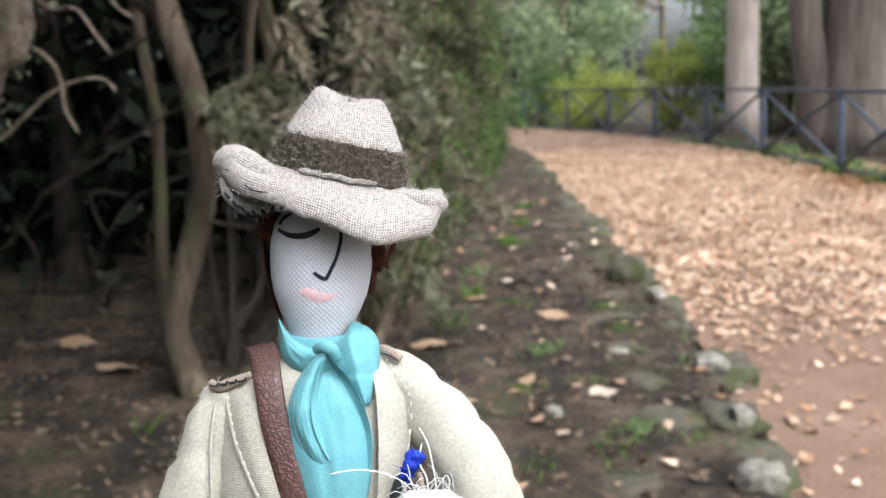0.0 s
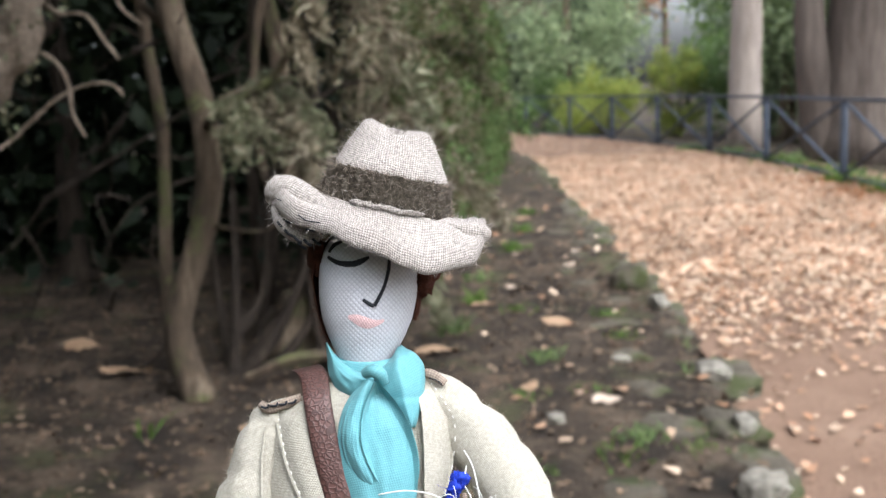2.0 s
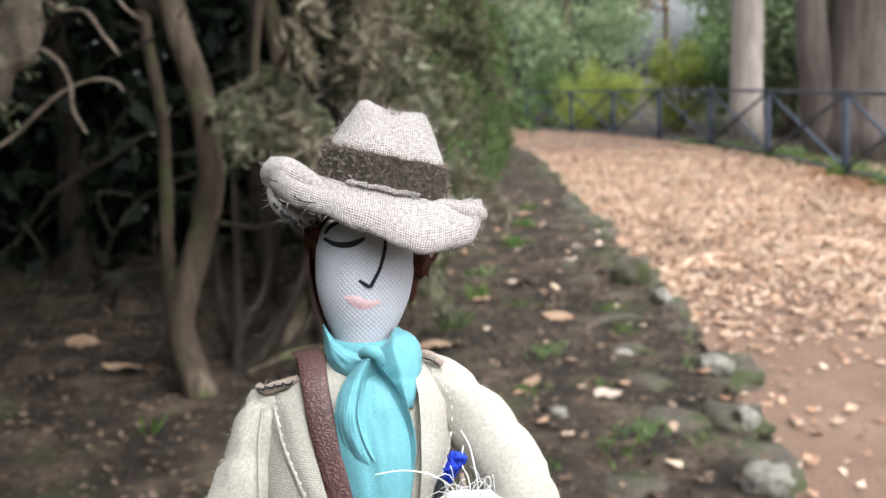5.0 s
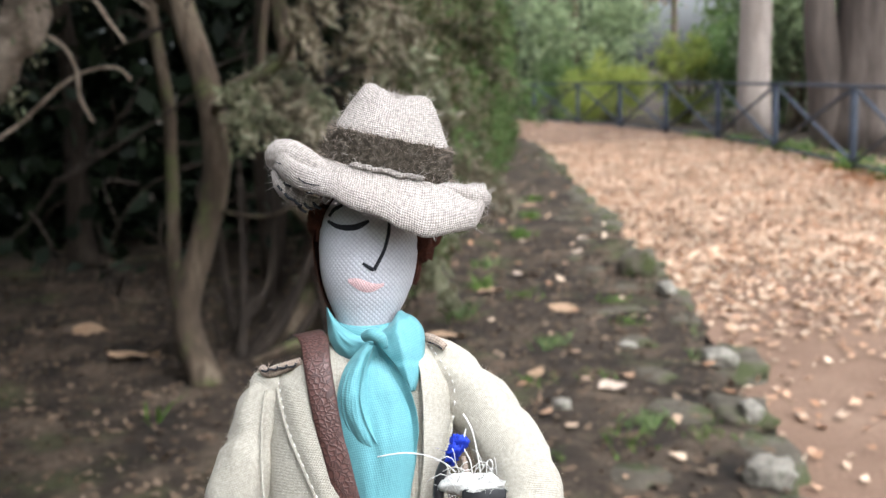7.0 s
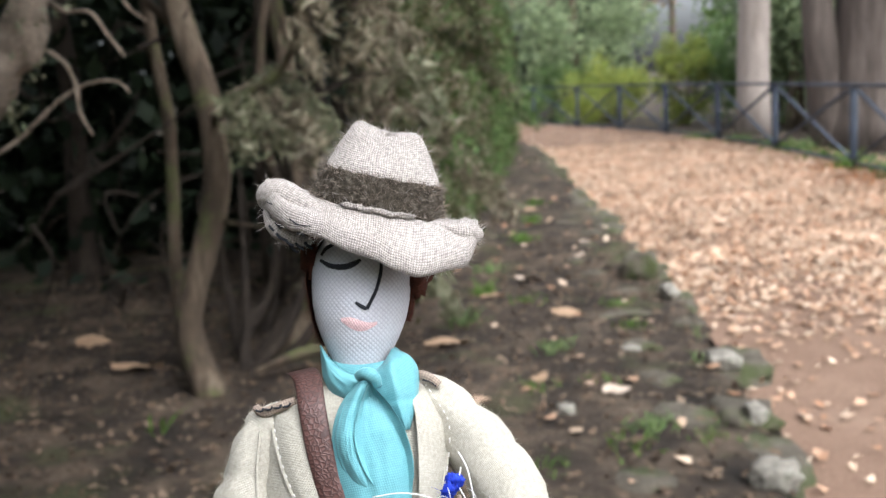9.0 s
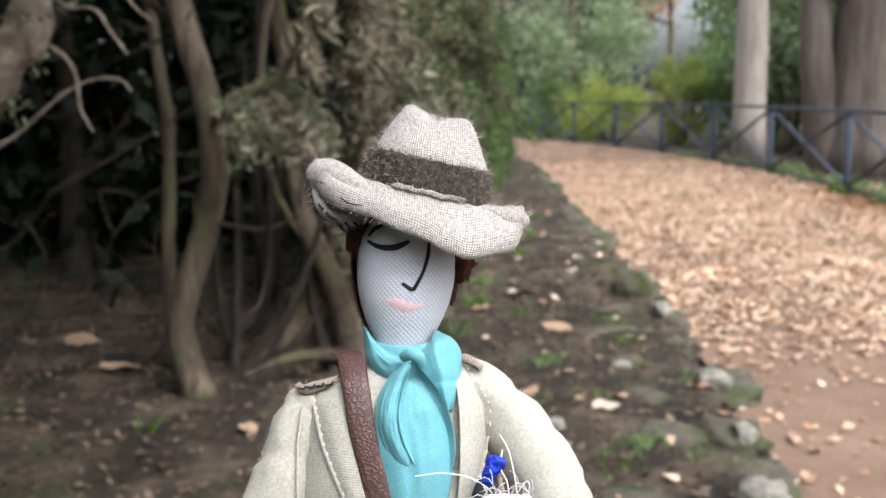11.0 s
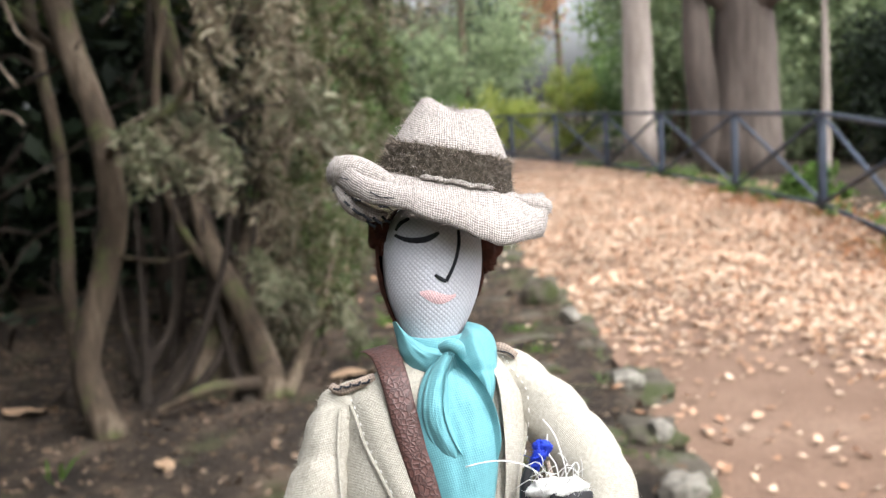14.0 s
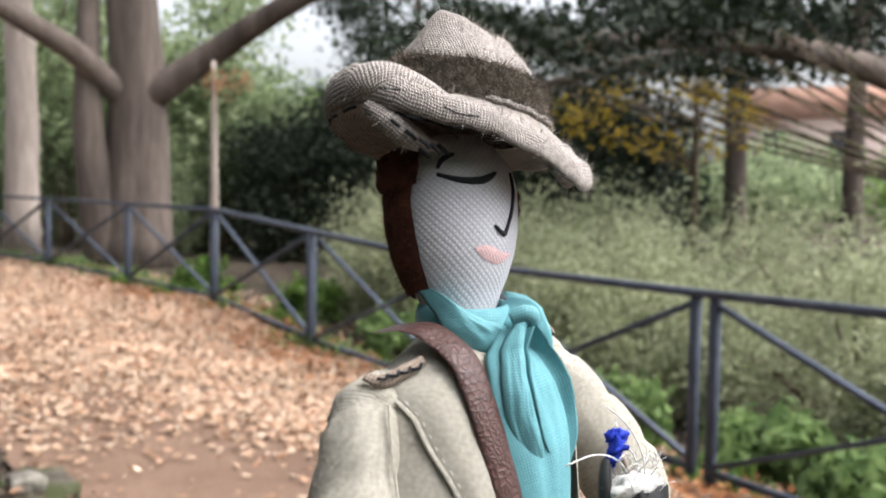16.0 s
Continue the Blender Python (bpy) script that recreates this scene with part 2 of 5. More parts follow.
# ---- ground, path, kerb ----
def kerb_x(y):
    if y < 19:
        return float(np.interp(y, [-6, 3.2, 3.85, 4.8, 6.0, 10.5, 17.3, 19], [1.0, 1.14, 1.23, 1.36, 1.42, 1.53, 1.68, 1.73]))
    return 1.73 - 0.025 * (y - 19) ** 2


def hedge_x(y):
    return -1.0 + 0.1205 * y


FENCE = [(3.2, -2.2), (4.0, 0.6), (4.62, 3.3), (5.0, 5.75), (4.92, 7.85), (5.3, 10.5), (5.33, 13.05), (5.36, 16.3), (5.2, 19.2), (4.8, 22.0), (4.22, 24.6), (3.5, 27.2), (2.5, 29.7), (1.2, 32.0), (-0.4, 34.0), (-2.4, 35.5)]


def fence_x(y):
    ys = [p[1] for p in FENCE]
    return float(np.interp(y, ys, [p[0] for p in FENCE]))


def fall(x, y):
    """The path drops gently towards the near stretch of the fence."""
    return -0.13 * max(0.0, min(x, 6.0) - 2.6) * min(1.0, max(0.0, (9.5 - y) / 4.0))


def lie(x, y):
    """Height of the ground: a low bed inside the kerb, a bank beyond the fence."""
    z = 0.025 * (noise.noise((x * 0.9, y * 0.9, 0)) + 0.5 * noise.noise((x * 3.1, y * 3.1, 4)))
    z += fall(x, y)
    k = kerb_x(y)
    if x < k - 0.02:
        z += 0.055 + 0.02 * min(1.0, k - x)
    elif x > fence_x(y) + 0.35:
        z += -0.05 * min(8.0, x - fence_x(y))
    else:
        z -= 0.05
    return z


def sheet(xs, ys, height):
    verts = [(x, y, height(x, y)) for y in ys for x in xs]
    w = len(xs)
    return verts, [(j * w + i, j * w + i + 1, (j + 1) * w + i + 1, (j + 1) * w + i) for j in range(len(ys) - 1) for i in range(w - 1)]


gx = sorted(set([-400, -150, -60, -30, -20] + [round(-14 + 0.16 * i, 2) for i in range(165)] + [14, 17, 20, 26, 40, 80, 200, 400]))
gy = sorted(set([-400, -100, -40, -20, -10] + [round(-6 + 0.2 * i, 2) for i in range(200)] + [36, 40, 46, 55, 70, 110, 200, 400]))
tagged(part("ground", sheet(gx, gy, lie), M_soil), "dark brown soil with patches of moss", "ground", kind="structure")

pv, pf = [], []
py_ = [round(-6 + 0.25 * i, 2) for i in range(165)]
for y in py_:
    a, b = kerb_x(y) - 0.01, fence_x(y) + 0.25
    for i in range(25):
        x = a + (b - a) * i / 24
        pv.append((x, y, fall(x, y) + 0.018 * noise.noise((x * 0.8, y * 0.8, 9)) + 0.006 * noise.noise((x * 4, y * 4, 2))))
for j in range(len(py_) - 1):
    for i in range(24):
        pf.append((j * 25 + i, j * 25 + i + 1, (j + 1) * 25 + i + 1, (j + 1) * 25 + i))
tagged(part("path", (pv, pf), M_path), "trodden pinkish brown earth path", "path", kind="structure")


# ---- iron fence with crossed bars ----
def bar(a, b, w, h):
    """A flat or square bar from a to b, edges eased; w across, h in its upright sense."""
    a, b = Vector(a), Vector(b)
    bm = bmesh.new()
    bmesh.ops.create_cube(bm, size=1)
    d = b - a
    for v in bm.verts:
        v.co = Vector((v.co.x * w, v.co.y * h, v.co.z * d.length))
    bmesh.ops.bevel(bm, geom=list(bm.edges), offset=min(w, h) * 0.12, segments=1, affect="EDGES")
    bm.transform(Matrix.Translation((a + b) / 2) @ d.to_track_quat("Z", "Y").to_matrix().to_4x4())
    return bm


fence = thing("fence", "dark grey-blue iron park fence with crossed bars", "fence")
for i, (x, y) in enumerate(FENCE):
    if i + 1 < len(FENCE):
        nx, ny = FENCE[i + 1]
    along = Vector((nx - x, ny - y, 0)).normalized()
    g = lie(x - 0.2, y) - 0.05
    spots = [-0.075, 0.075] if i in (2, 3) else [0.0]
    for s in spots:
        w = 0.05 if len(spots) == 2 else 0.09
        p = Vector((x, y, 0)) + along * s
        part("post", bar((p.x, p.y, g - 0.02), (p.x, p.y, fall(x, y) + 1.09), w, 0.06), M_iron, fence)
    if i + 1 < len(FENCE):
        a, b = Vector((x, y, fall(x, y))), Vector((nx, ny, fall(nx, ny)))
        along = (b - a).normalized()
        out = Vector((along.y, -along.x, 0)).normalized()
        part("top_rail", bar(a - along * 0.02 + Vector((0, 0, 1.115)), b + along * 0.02 + Vector((0, 0, 1.115)), 0.07, 0.045), M_iron, fence)
        part("bottom_rail", bar(a + along * 0.05 + Vector((0, 0, 0.09)), b - along * 0.05 + Vector((0, 0, 0.09)), 0.045, 0.04), M_iron, fence)
        part("brace", bar(a + along * 0.09 + out * 0.02 + Vector((0, 0, 0.12)), b - along * 0.09 + out * 0.02 + Vector((0, 0, 1.05)), 0.045, 0.03), M_iron, fence)
        part("brace", bar(a + along * 0.09 - out * 0.02 + Vector((0, 0, 1.05)), b - along * 0.09 - out * 0.02 + Vector((0, 0, 0.12)), 0.055, 0.03), M_iron, fence)


# ---- trees ----
def crown_points(rng, middles, per, spread):
    pts = []
    for m in middles:
        pts.append(rng.normal(size=(per, 3)) * np.array(spread) + np.array(m))
    return np.concatenate(pts)


def tree(name, label, x, y, r, h, bark, leaf, middles, spread, per, size, seed, limbs=(), lean=(0, 0), group="", flare=1.5, category="tree", down=0.0):
    """A tapered trunk with limbs and a crown of leaves gathered in clumps round the middles."""
    rng = np.random.default_rng(seed)
    z0 = lie(x, y) - 0.1
    t = thing(name, label, category, x, y, z0, group)
    n = 16
    zs = np.linspace(0, h, n)
    path = [(lean[0] * z / h + 0.04 * r * 3 * math.sin(z * 0.9 + seed), lean[1] * z / h + 0.1 * r * math.cos(z * 0.7 + seed), z) for z in zs]
    rad = [r * (1 + (flare - 1) * math.exp(-z / (1.4 * r + 0.05))) * (1 - 0.55 * z / h) for z in zs]
    part("trunk", tube(path, rad, 14, 0.05, rng), bark, t)
    ends = []
    for pts, r0, r1 in limbs:
        p = spline(pts, 9)
        part("limb", tube(p, np.linspace(r0, r1, 9), 8, 0.06, rng), bark, t)
        ends.append(p)
    # boughs that bear the clumps
    boughs = []
    for m in middles[:: max(1, len(middles) // 14)]:
        z = max(0.25 * h, min(0.97 * h, m[2] - 0.4 * math.hypot(m[0], m[1])))
        a = (lean[0] * z / h, lean[1] * z / h, z)
        mid = tuple((a[k] + m[k]) / 2 + rng.normal() * 0.1 for k in range(3))
        boughs.append(tube(spline([a, mid, m], 6), np.linspace(0.06 * r + 0.014, 0.007, 6), 5))
    if boughs:
        part("bough", join(boughs), M_bark, t)
    if middles:
        pts = crown_points(rng, middles, per, spread)
        pts = pts[pts[:, 2] + z0 > lie(x, y) + 0.15]
        cloud("crown", leaves(pts, size, rng, 0.55, down=down), leaf, t)
    return t


def ball(rng, centre, radius, n):
    """Clump middles spread unevenly through an ellipsoid."""
    d = rng.normal(size=(n, 3))
    d /= np.linalg.norm(d, axis=1)[:, None]
    return [tuple(v) for v in d * (rng.uniform(0.25, 1, (n, 1)) ** 0.6) * np.array(radius) + np.array(centre)]


R_ = np.random.default_rng
tree("pine_tree", "tall straight tree with pale pinkish bark behind the fence", 6.5, 21.0, 0.36, 13.0, M_barkpale, M_mid, ball(R_(1), (0, 0, 11.5), (2.6, 2.6, 1.8), 20), (0.5, 0.5, 0.35), 220, 0.16, 11, lean=(-0.25, 0.0), flare=1.15)
tree("large_tree", "large old tree with grey-brown bark and spreading limbs", 7.1, 16.9, 0.62, 9.0, M_barkbig, M_dark,
     ball(R_(2), (0.5, 0, 7.6), (4.6, 4.2, 1.1), 36), (0.6, 0.6, 0.3), 120, 0.13, 12,
     limbs=[([(0, 0, 2.9), (-1.1, -0.2, 3.75), (-2.3, -0.4, 4.3), (-3.6, -0.5, 4.9)], 0.27, 0.12), ([(0.1, -0.1, 3.0), (0.9, -1.4, 3.9), (1.3, -3.0, 4.5), (1.6, -4.6, 4.8)], 0.30, 0.12), ([(-0.5, 0.1, 0.0), (-0.75, 0.0, 1.6), (-0.8, 0.1, 3.4), (-0.7, 0.2, 5.4)], 0.36, 0.16)], flare=1.25)
tree("young_tree", "slim young tree with a few orange leaves", 7.5, 14.7, 0.085, 3.6, M_barkpale, M_autumn, ball(R_(3), (0.15, -0.1, 3.3), (0.35, 0.35, 0.3), 6), (0.12, 0.12, 0.1), 22, 0.10, 13, flare=1.1)
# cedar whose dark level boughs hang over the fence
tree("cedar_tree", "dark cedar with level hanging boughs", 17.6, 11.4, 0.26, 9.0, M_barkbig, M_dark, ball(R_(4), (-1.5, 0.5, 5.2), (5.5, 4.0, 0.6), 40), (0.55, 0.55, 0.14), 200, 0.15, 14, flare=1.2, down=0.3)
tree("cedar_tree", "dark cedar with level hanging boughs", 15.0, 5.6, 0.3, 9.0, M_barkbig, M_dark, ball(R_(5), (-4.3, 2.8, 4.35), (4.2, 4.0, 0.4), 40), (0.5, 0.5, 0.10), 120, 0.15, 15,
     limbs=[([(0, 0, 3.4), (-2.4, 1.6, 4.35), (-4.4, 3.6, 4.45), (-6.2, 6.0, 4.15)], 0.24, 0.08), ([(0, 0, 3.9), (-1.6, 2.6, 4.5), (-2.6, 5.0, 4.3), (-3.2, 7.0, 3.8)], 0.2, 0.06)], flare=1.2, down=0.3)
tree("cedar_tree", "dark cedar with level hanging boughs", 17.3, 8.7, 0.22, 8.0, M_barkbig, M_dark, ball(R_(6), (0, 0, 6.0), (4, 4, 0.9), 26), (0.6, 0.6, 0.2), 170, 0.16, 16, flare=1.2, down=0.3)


def bush(name, label, x, y, rx, ry, h, leaf, n, per, size, seed, group=""):
    rng = R_(seed)
    mids = [(a, b, max(0.12 * h, c)) for a, b, c in ball(rng, (0, 0, h * 0.5), (rx, ry, h * 0.5), n)]
    g = min(rx, ry, h) * 0.16
    t = thing(name, label, "bush", x, y, lie(x, y) - 0.03, group)
    stems = []
    for m in mids[:: max(1, len(mids) // 14)]:
        stems.append(tube(spline([(m[0] * 0.15, m[1] * 0.15, 0), (m[0] * 0.5, m[1] * 0.5, m[2] * 0.6), m], 5), np.linspace(0.03, 0.008, 5), 5))
    part("stem", join(stems), M_bark, t)
    pts = crown_points(rng, mids, per, (g, g, g))
    pts = pts[pts[:, 2] > 0.02]
    cloud("leafage", leaves(pts, size, rng, 0.5), leaf, t)
    return t


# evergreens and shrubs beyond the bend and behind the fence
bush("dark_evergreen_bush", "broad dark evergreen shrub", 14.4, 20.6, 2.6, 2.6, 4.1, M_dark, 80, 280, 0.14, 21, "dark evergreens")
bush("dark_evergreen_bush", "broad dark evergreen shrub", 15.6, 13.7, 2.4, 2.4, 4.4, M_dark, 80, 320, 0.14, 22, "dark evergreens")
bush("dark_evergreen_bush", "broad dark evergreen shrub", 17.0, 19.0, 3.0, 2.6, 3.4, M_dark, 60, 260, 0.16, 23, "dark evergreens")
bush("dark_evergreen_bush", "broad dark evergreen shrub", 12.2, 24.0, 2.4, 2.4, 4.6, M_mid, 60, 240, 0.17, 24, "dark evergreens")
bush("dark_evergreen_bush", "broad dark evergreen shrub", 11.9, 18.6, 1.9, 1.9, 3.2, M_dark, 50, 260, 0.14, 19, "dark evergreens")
tree("slim_pine", "slim dark pine with thin boughs", 14.0, 17.4, 0.13, 8.5, M_barkbig, M_dark, ball(R_(7), (0, 0, 5.6), (2.4, 2.4, 1.4), 26), (0.4, 0.4, 0.2), 170, 0.14, 17, flare=1.1, down=0.2)
bush("green_bush", "dense mid-green leafy shrub", 9.8, 21.5, 1.8, 1.8, 3.0, M_bluegreen, 44, 170, 0.14, 25, "green shrubs")
bush("green_bush", "dense mid-green leafy shrub", 9.9, 25.5, 2.2, 2.2, 4.6, M_bluegreen, 60, 240, 0.16, 26, "green shrubs")
bush("green_bush", "dense fresh green leafy shrub", 9.0, 28.0, 2.0, 2.0, 4.2, M_bright, 50, 220, 0.16, 27, "green shrubs")
bush("lime_bush", "loose yellow-green leafy shrub", 6.7, 28.2, 0.9, 0.9, 2.7, M_lime, 26, 120, 0.13, 28, "green shrubs")
bush("pale_bush", "rounded pale green shrub", 5.0, 30.4, 1.5, 1.2, 1.9, M_lime, 30, 170, 0.12, 29, "green shrubs")
bush("pale_bush", "rounded pale green shrub", 3.4, 32.8, 1.7, 1.2, 2.0, M_bright, 30, 170, 0.13, 30, "green shrubs")
for k, (x, y, rx, h, lf) in enumerate([(4.4, 34.5, 2.6, 6.6, M_bluegreen), (1.0, 37.0, 2.8, 7.0, M_dark), (-2.6, 39.0, 3.0, 7.5, M_bluegreen), (10.6, 34.0, 2.0, 8.0, M_mid), (5.4, 39.0, 1.7, 6.5, M_dark),
                                       (12.5, 31.0, 2.6, 7.5, M_bluegreen), (15.6, 29.0, 2.6, 6.5, M_bluegreen), (19.5, 26.0, 3.0, 6.0, M_mid), (23.0, 22.0, 3.0, 4.6, M_bluegreen), (-6.5, 40.0, 3.4, 8.0, M_dark), (8.6, 24.6, 1.7, 8.0, M_bluegreen), (11.6, 21.8, 1.8, 7.0, M_bluegreen), (26.0, 16.0, 3.0, 3.2, M_bluegreen), (27.0, 10.0, 3.0, 3.0, M_mid), (25, 3, 3, 3.2, M_bluegreen)]):
    rng = R_(40 + k)
    tree("woodland_tree", "leafy park tree in the distance", x, y, 0.2, h, M_bark, lf, ball(rng, (0, 0, h * 0.55), (rx, rx, h * 0.45), 52), (0.45, 0.45, 0.35), 150, 0.22, 40 + k, group="distant trees")
tree("autumn_tree", "orange autumn tree in the distance", 10.3, 45.5, 0.2, 7.5, M_bark, M_autumn, ball(R_(60), (-1.2, 0, 6.4), (1.3, 1.6, 1.2), 22), (0.5, 0.5, 0.4), 90, 0.24, 61)
tree("bare_tree", "thin grey-green tree with long twigs over the path", 0.6, 25.5, 0.12, 5.2, M_bark, M_dry, ball(R_(62), (0.9, -1.0, 4.0), (2.2, 1.6, 0.7), 24), (0.4, 0.4, 0.2), 60, 0.12, 63)
tree("yellow_tree", "small tree with sparse yellow leaves", 13.6, 9.6, 0.08, 4.0, M_bark, M_yellow, ball(R_(64), (0.0, 0.6, 3.2), (2.0, 2.0, 0.7), 24), (0.22, 0.22, 0.14), 34, 0.12, 65)
# sage-green shrubs just behind the fence
for k, (x, y, rx, ry, h) in enumerate([(6.6, 8.2, 0.9, 1.2, 1.05), (7.6, 6.4, 1.2, 1.3, 1.25), (6.9, 5.4, 0.9, 1.1, 0.95), (7.2, 3.6, 1.4, 1.3, 1.2), (6.5, 2.4, 0.9, 1.0, 0.85), (9.2, 8.0, 1.5, 1.5, 1.3), (9.6, 5.0, 1.7, 1.7, 1.4), (8.6, 10.4, 1.4, 1.4, 1.25), (6.0, 0.2, 0.9, 1.1, 0.8), (8.0, 1.0, 1.6, 1.6, 1.2)]):
    bush("sage_bush", "grey-green soft shrub behind the fence", x, y, rx, ry, h * 1.3, M_sage, 40, 380, 0.058, 70 + k, "sage shrubs")
bush("straw_bush", "dry yellowish shrub behind the fence", 8.3, 3.0, 0.5, 0.5, 1.5, M_yellow, 16, 90, 0.09, 90)
for k, (x, y) in enumerate([(5.3, 4.5), (5.45, 3.5), (5.1, 2.7), (5.6, 6.6), (5.8, 9.2), (5.95, 11.8), (5.5, 5.7), (4.9, 1.8), (5.75, 7.6)]):
    bush("fern", "low fresh green fern clump by the fence", x, y, 0.42, 0.42, 0.42, M_bright if k < 3 or k > 5 else M_grass, 12, 70, 0.13, 100 + k, "ferns")


# pale house far behind the trees
M_plaster = surface("pink_plaster", [(0.3, (0.50, 0.38, 0.33)), (0.7, (0.60, 0.48, 0.43))], 0.6, 8, 0.95, 0.01)
M_tile = surface("roof_tile", [(0.3, (0.30, 0.16, 0.11)), (0.7, (0.42, 0.25, 0.18))], 1.5, 12, 0.9, 0.03)
M_pane = surface("dark_pane", [(0.3, (0.05, 0.055, 0.06)), (0.7, (0.09, 0.095, 0.1))], 1, 6, 0.25, 0.001)
house = thing("house", "pale pink plastered house with a tiled roof", "house", 44.0, 21.0, -1.0)
house.rotation_euler = (0, 0, radians(28))


def block(x0, x1, y0, y1, z0, z1):
    bm = bmesh.new()
    bmesh.ops.create_cube(bm, size=1)
    for v in bm.verts:
        v.co = Vector(((x0 + x1) / 2 + v.co.x * (x1 - x0), (y0 + y1) / 2 + v.co.y * (y1 - y0), (z0 + z1) / 2 + v.co.z * (z1 - z0)))
    return bm


part("wall", block(-3, 3, -6, 6, 0, 5.6), M_plaster, house)
part("roof", ([(-3.4, -6.4, 5.5), (3.4, -6.4, 5.5), (3.4, 6.4, 5.5), (-3.4, 6.4, 5.5), (0, -6.4, 7.2), (0, 6.4, 7.2)], [(0, 4, 5, 3), (1, 2, 5, 4), (0, 1, 4), (2, 3, 5), (0, 3, 2, 1)]), M_tile, house)
for wz in (1.0, 3.6):
    for wy in (-4.2, -1.4, 1.4, 4.2):
        part("window", block(-3.04, -2.9, wy - 0.5, wy + 0.5, wz, wz + 1.4), M_pane, house)


# ---- hedge, trees in it and their dead branches ----
def clumped(rng, centres, per, spread):
    c = np.repeat(np.array(centres), per, axis=0)
    return c + rng.normal(size=c.shape) * spread


def hedge_points(rng, n, y0, y1, deep, z1=3.9):
    """Points through the outer skin of the clipped hedge, with its rounded top and far end."""
    y = y0 + (y1 - y0) * rng.uniform(0, 1, n) ** 1.25
    z = 0.08 + (z1 - 0.08) * rng.uniform(0, 1, n)
    bulge = np.array([0.16 * noise.noise((a * 1.1, b * 1.1, 3)) + 0.10 * noise.noise((a * 3.0, b * 3.0, 8)) for a, b in zip(y, z)])
    x = hedge_x(y) + bulge - rng.exponential(deep, n) - 0.30 * np.maximum(0, z - 2.0) ** 1.3 - 0.25 * np.maximum(0, 0.35 - z) - 0.22 * np.maximum(0, y - 17.5) ** 1.6
    return np.stack([x, y, z], 1)


rng = R_(200)
hedge = thing("hedge", "tall clipped evergreen hedge, brown and thin inside", "hedge", 0, 0, 0)
near = hedge_points(rng, 5600, 5.7, 20.5, 0.10)
near = near[(near[:, 0] > -0.112 * near[:, 1]) | (near[:, 1] > 10.5)]
near = near[(near[:, 1] > 9) | (rng.uniform(0, 1, len(near)) < 0.5 + 0.125 * (near[:, 1] - 5))]
pick = rng.uniform(0, 1, len(near))
# share of brighter leaves rises with y: the lit far end, in colour
share = np.clip((near[:, 1] - 7.5) / 7.0, 0.04, 0.7)
cloud("leafage", leaves(clumped(rng, near[pick > share], 12, 0.06), 0.10, rng, 0.22, down=0.35), M_yew, hedge)
cloud("lit_leafage", leaves(clumped(rng, near[pick <= share], 15, 0.06), 0.075, rng, 0.32, down=0.2), M_yewbright, hedge)
deadc = hedge_points(rng, 1900, 5.3, 12.0, 0.16, 3.2)
deadc = deadc[(deadc[:, 0] > -0.115 * deadc[:, 1]) | (deadc[:, 2] < 0.5)]
cloud("dead_twig_leafage", leaves(clumped(rng, deadc, 10, 0.05), 0.11, rng, 0.16, down=0.7), M_dry, hedge)
# the dense inside of the hedge; near-black leaves put its shade into colour
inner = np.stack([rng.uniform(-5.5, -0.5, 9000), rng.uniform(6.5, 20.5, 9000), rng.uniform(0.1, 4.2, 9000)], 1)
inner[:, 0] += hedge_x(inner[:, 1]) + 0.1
cloud("inner_shade_leafage", leaves(inner, 0.19, rng, 0.6), M_dark, hedge)
# leaf block added out of view to keep low light off the bed
side = np.stack([rng.uniform(-3.6, -1.8, 7000), rng.uniform(-5.0, 1.0, 7000), rng.uniform(0.1, 3.2, 7000)], 1)
cloud("unseen_side_leafage", leaves(side, 0.2, rng, 0.6), M_yew, hedge)
# canopy above the view; its low layer is added only to shade bed and doll
roof = np.stack([rng.uniform(-9, 0.6, 42000), rng.uniform(-5.0, 9.5, 42000), rng.uniform(2.35, 4.8, 42000)], 1)
roof = roof[(roof[:, 0] < np.where(roof[:, 1] > 2.3, hedge_x(roof[:, 1]) + 0.05, np.where((roof[:, 2] > 2.9) & (roof[:, 1] > 0.6), 0.3, -2.2)))]
low = np.stack([rng.uniform(-6, -0.5, 12000), rng.uniform(-0.8, 2.1, 12000), rng.uniform(1.95, 2.7, 12000)], 1)
low = low[low[:, 0] < np.where(low[:, 1] > 0.7, -0.5, -1.3)]
roof = np.concatenate([roof, low])
cloud("unseen_shade_leafage", leaves(roof, 0.17, rng, 0.6), M_yew, hedge)
# leaf wall closing the back, coloured near-black in place of shade
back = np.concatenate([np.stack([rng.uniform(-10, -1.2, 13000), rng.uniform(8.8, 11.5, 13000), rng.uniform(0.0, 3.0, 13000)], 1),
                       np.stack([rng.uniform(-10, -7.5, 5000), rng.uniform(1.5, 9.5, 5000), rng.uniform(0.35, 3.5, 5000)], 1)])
cloud("back_shade_leafage", leaves(back, 0.25, rng, 0.6), M_dark, hedge)
stems = []
for i in range(34):
    y = 6.2 + 0.42 * i
    x = float(hedge_x(y)) - rng.uniform(0.35, 1.6)
    stems.append(tube(spline([(x, y, 0.0), (x + rng.normal() * 0.12, y + rng.normal() * 0.12, 1.2), (x + rng.normal() * 0.25, y + rng.normal() * 0.25, 2.6)], 7), np.linspace(0.06, 0.03, 7), 7, 0.08, rng))
part("stem", join(stems), M_barkshade, hedge)


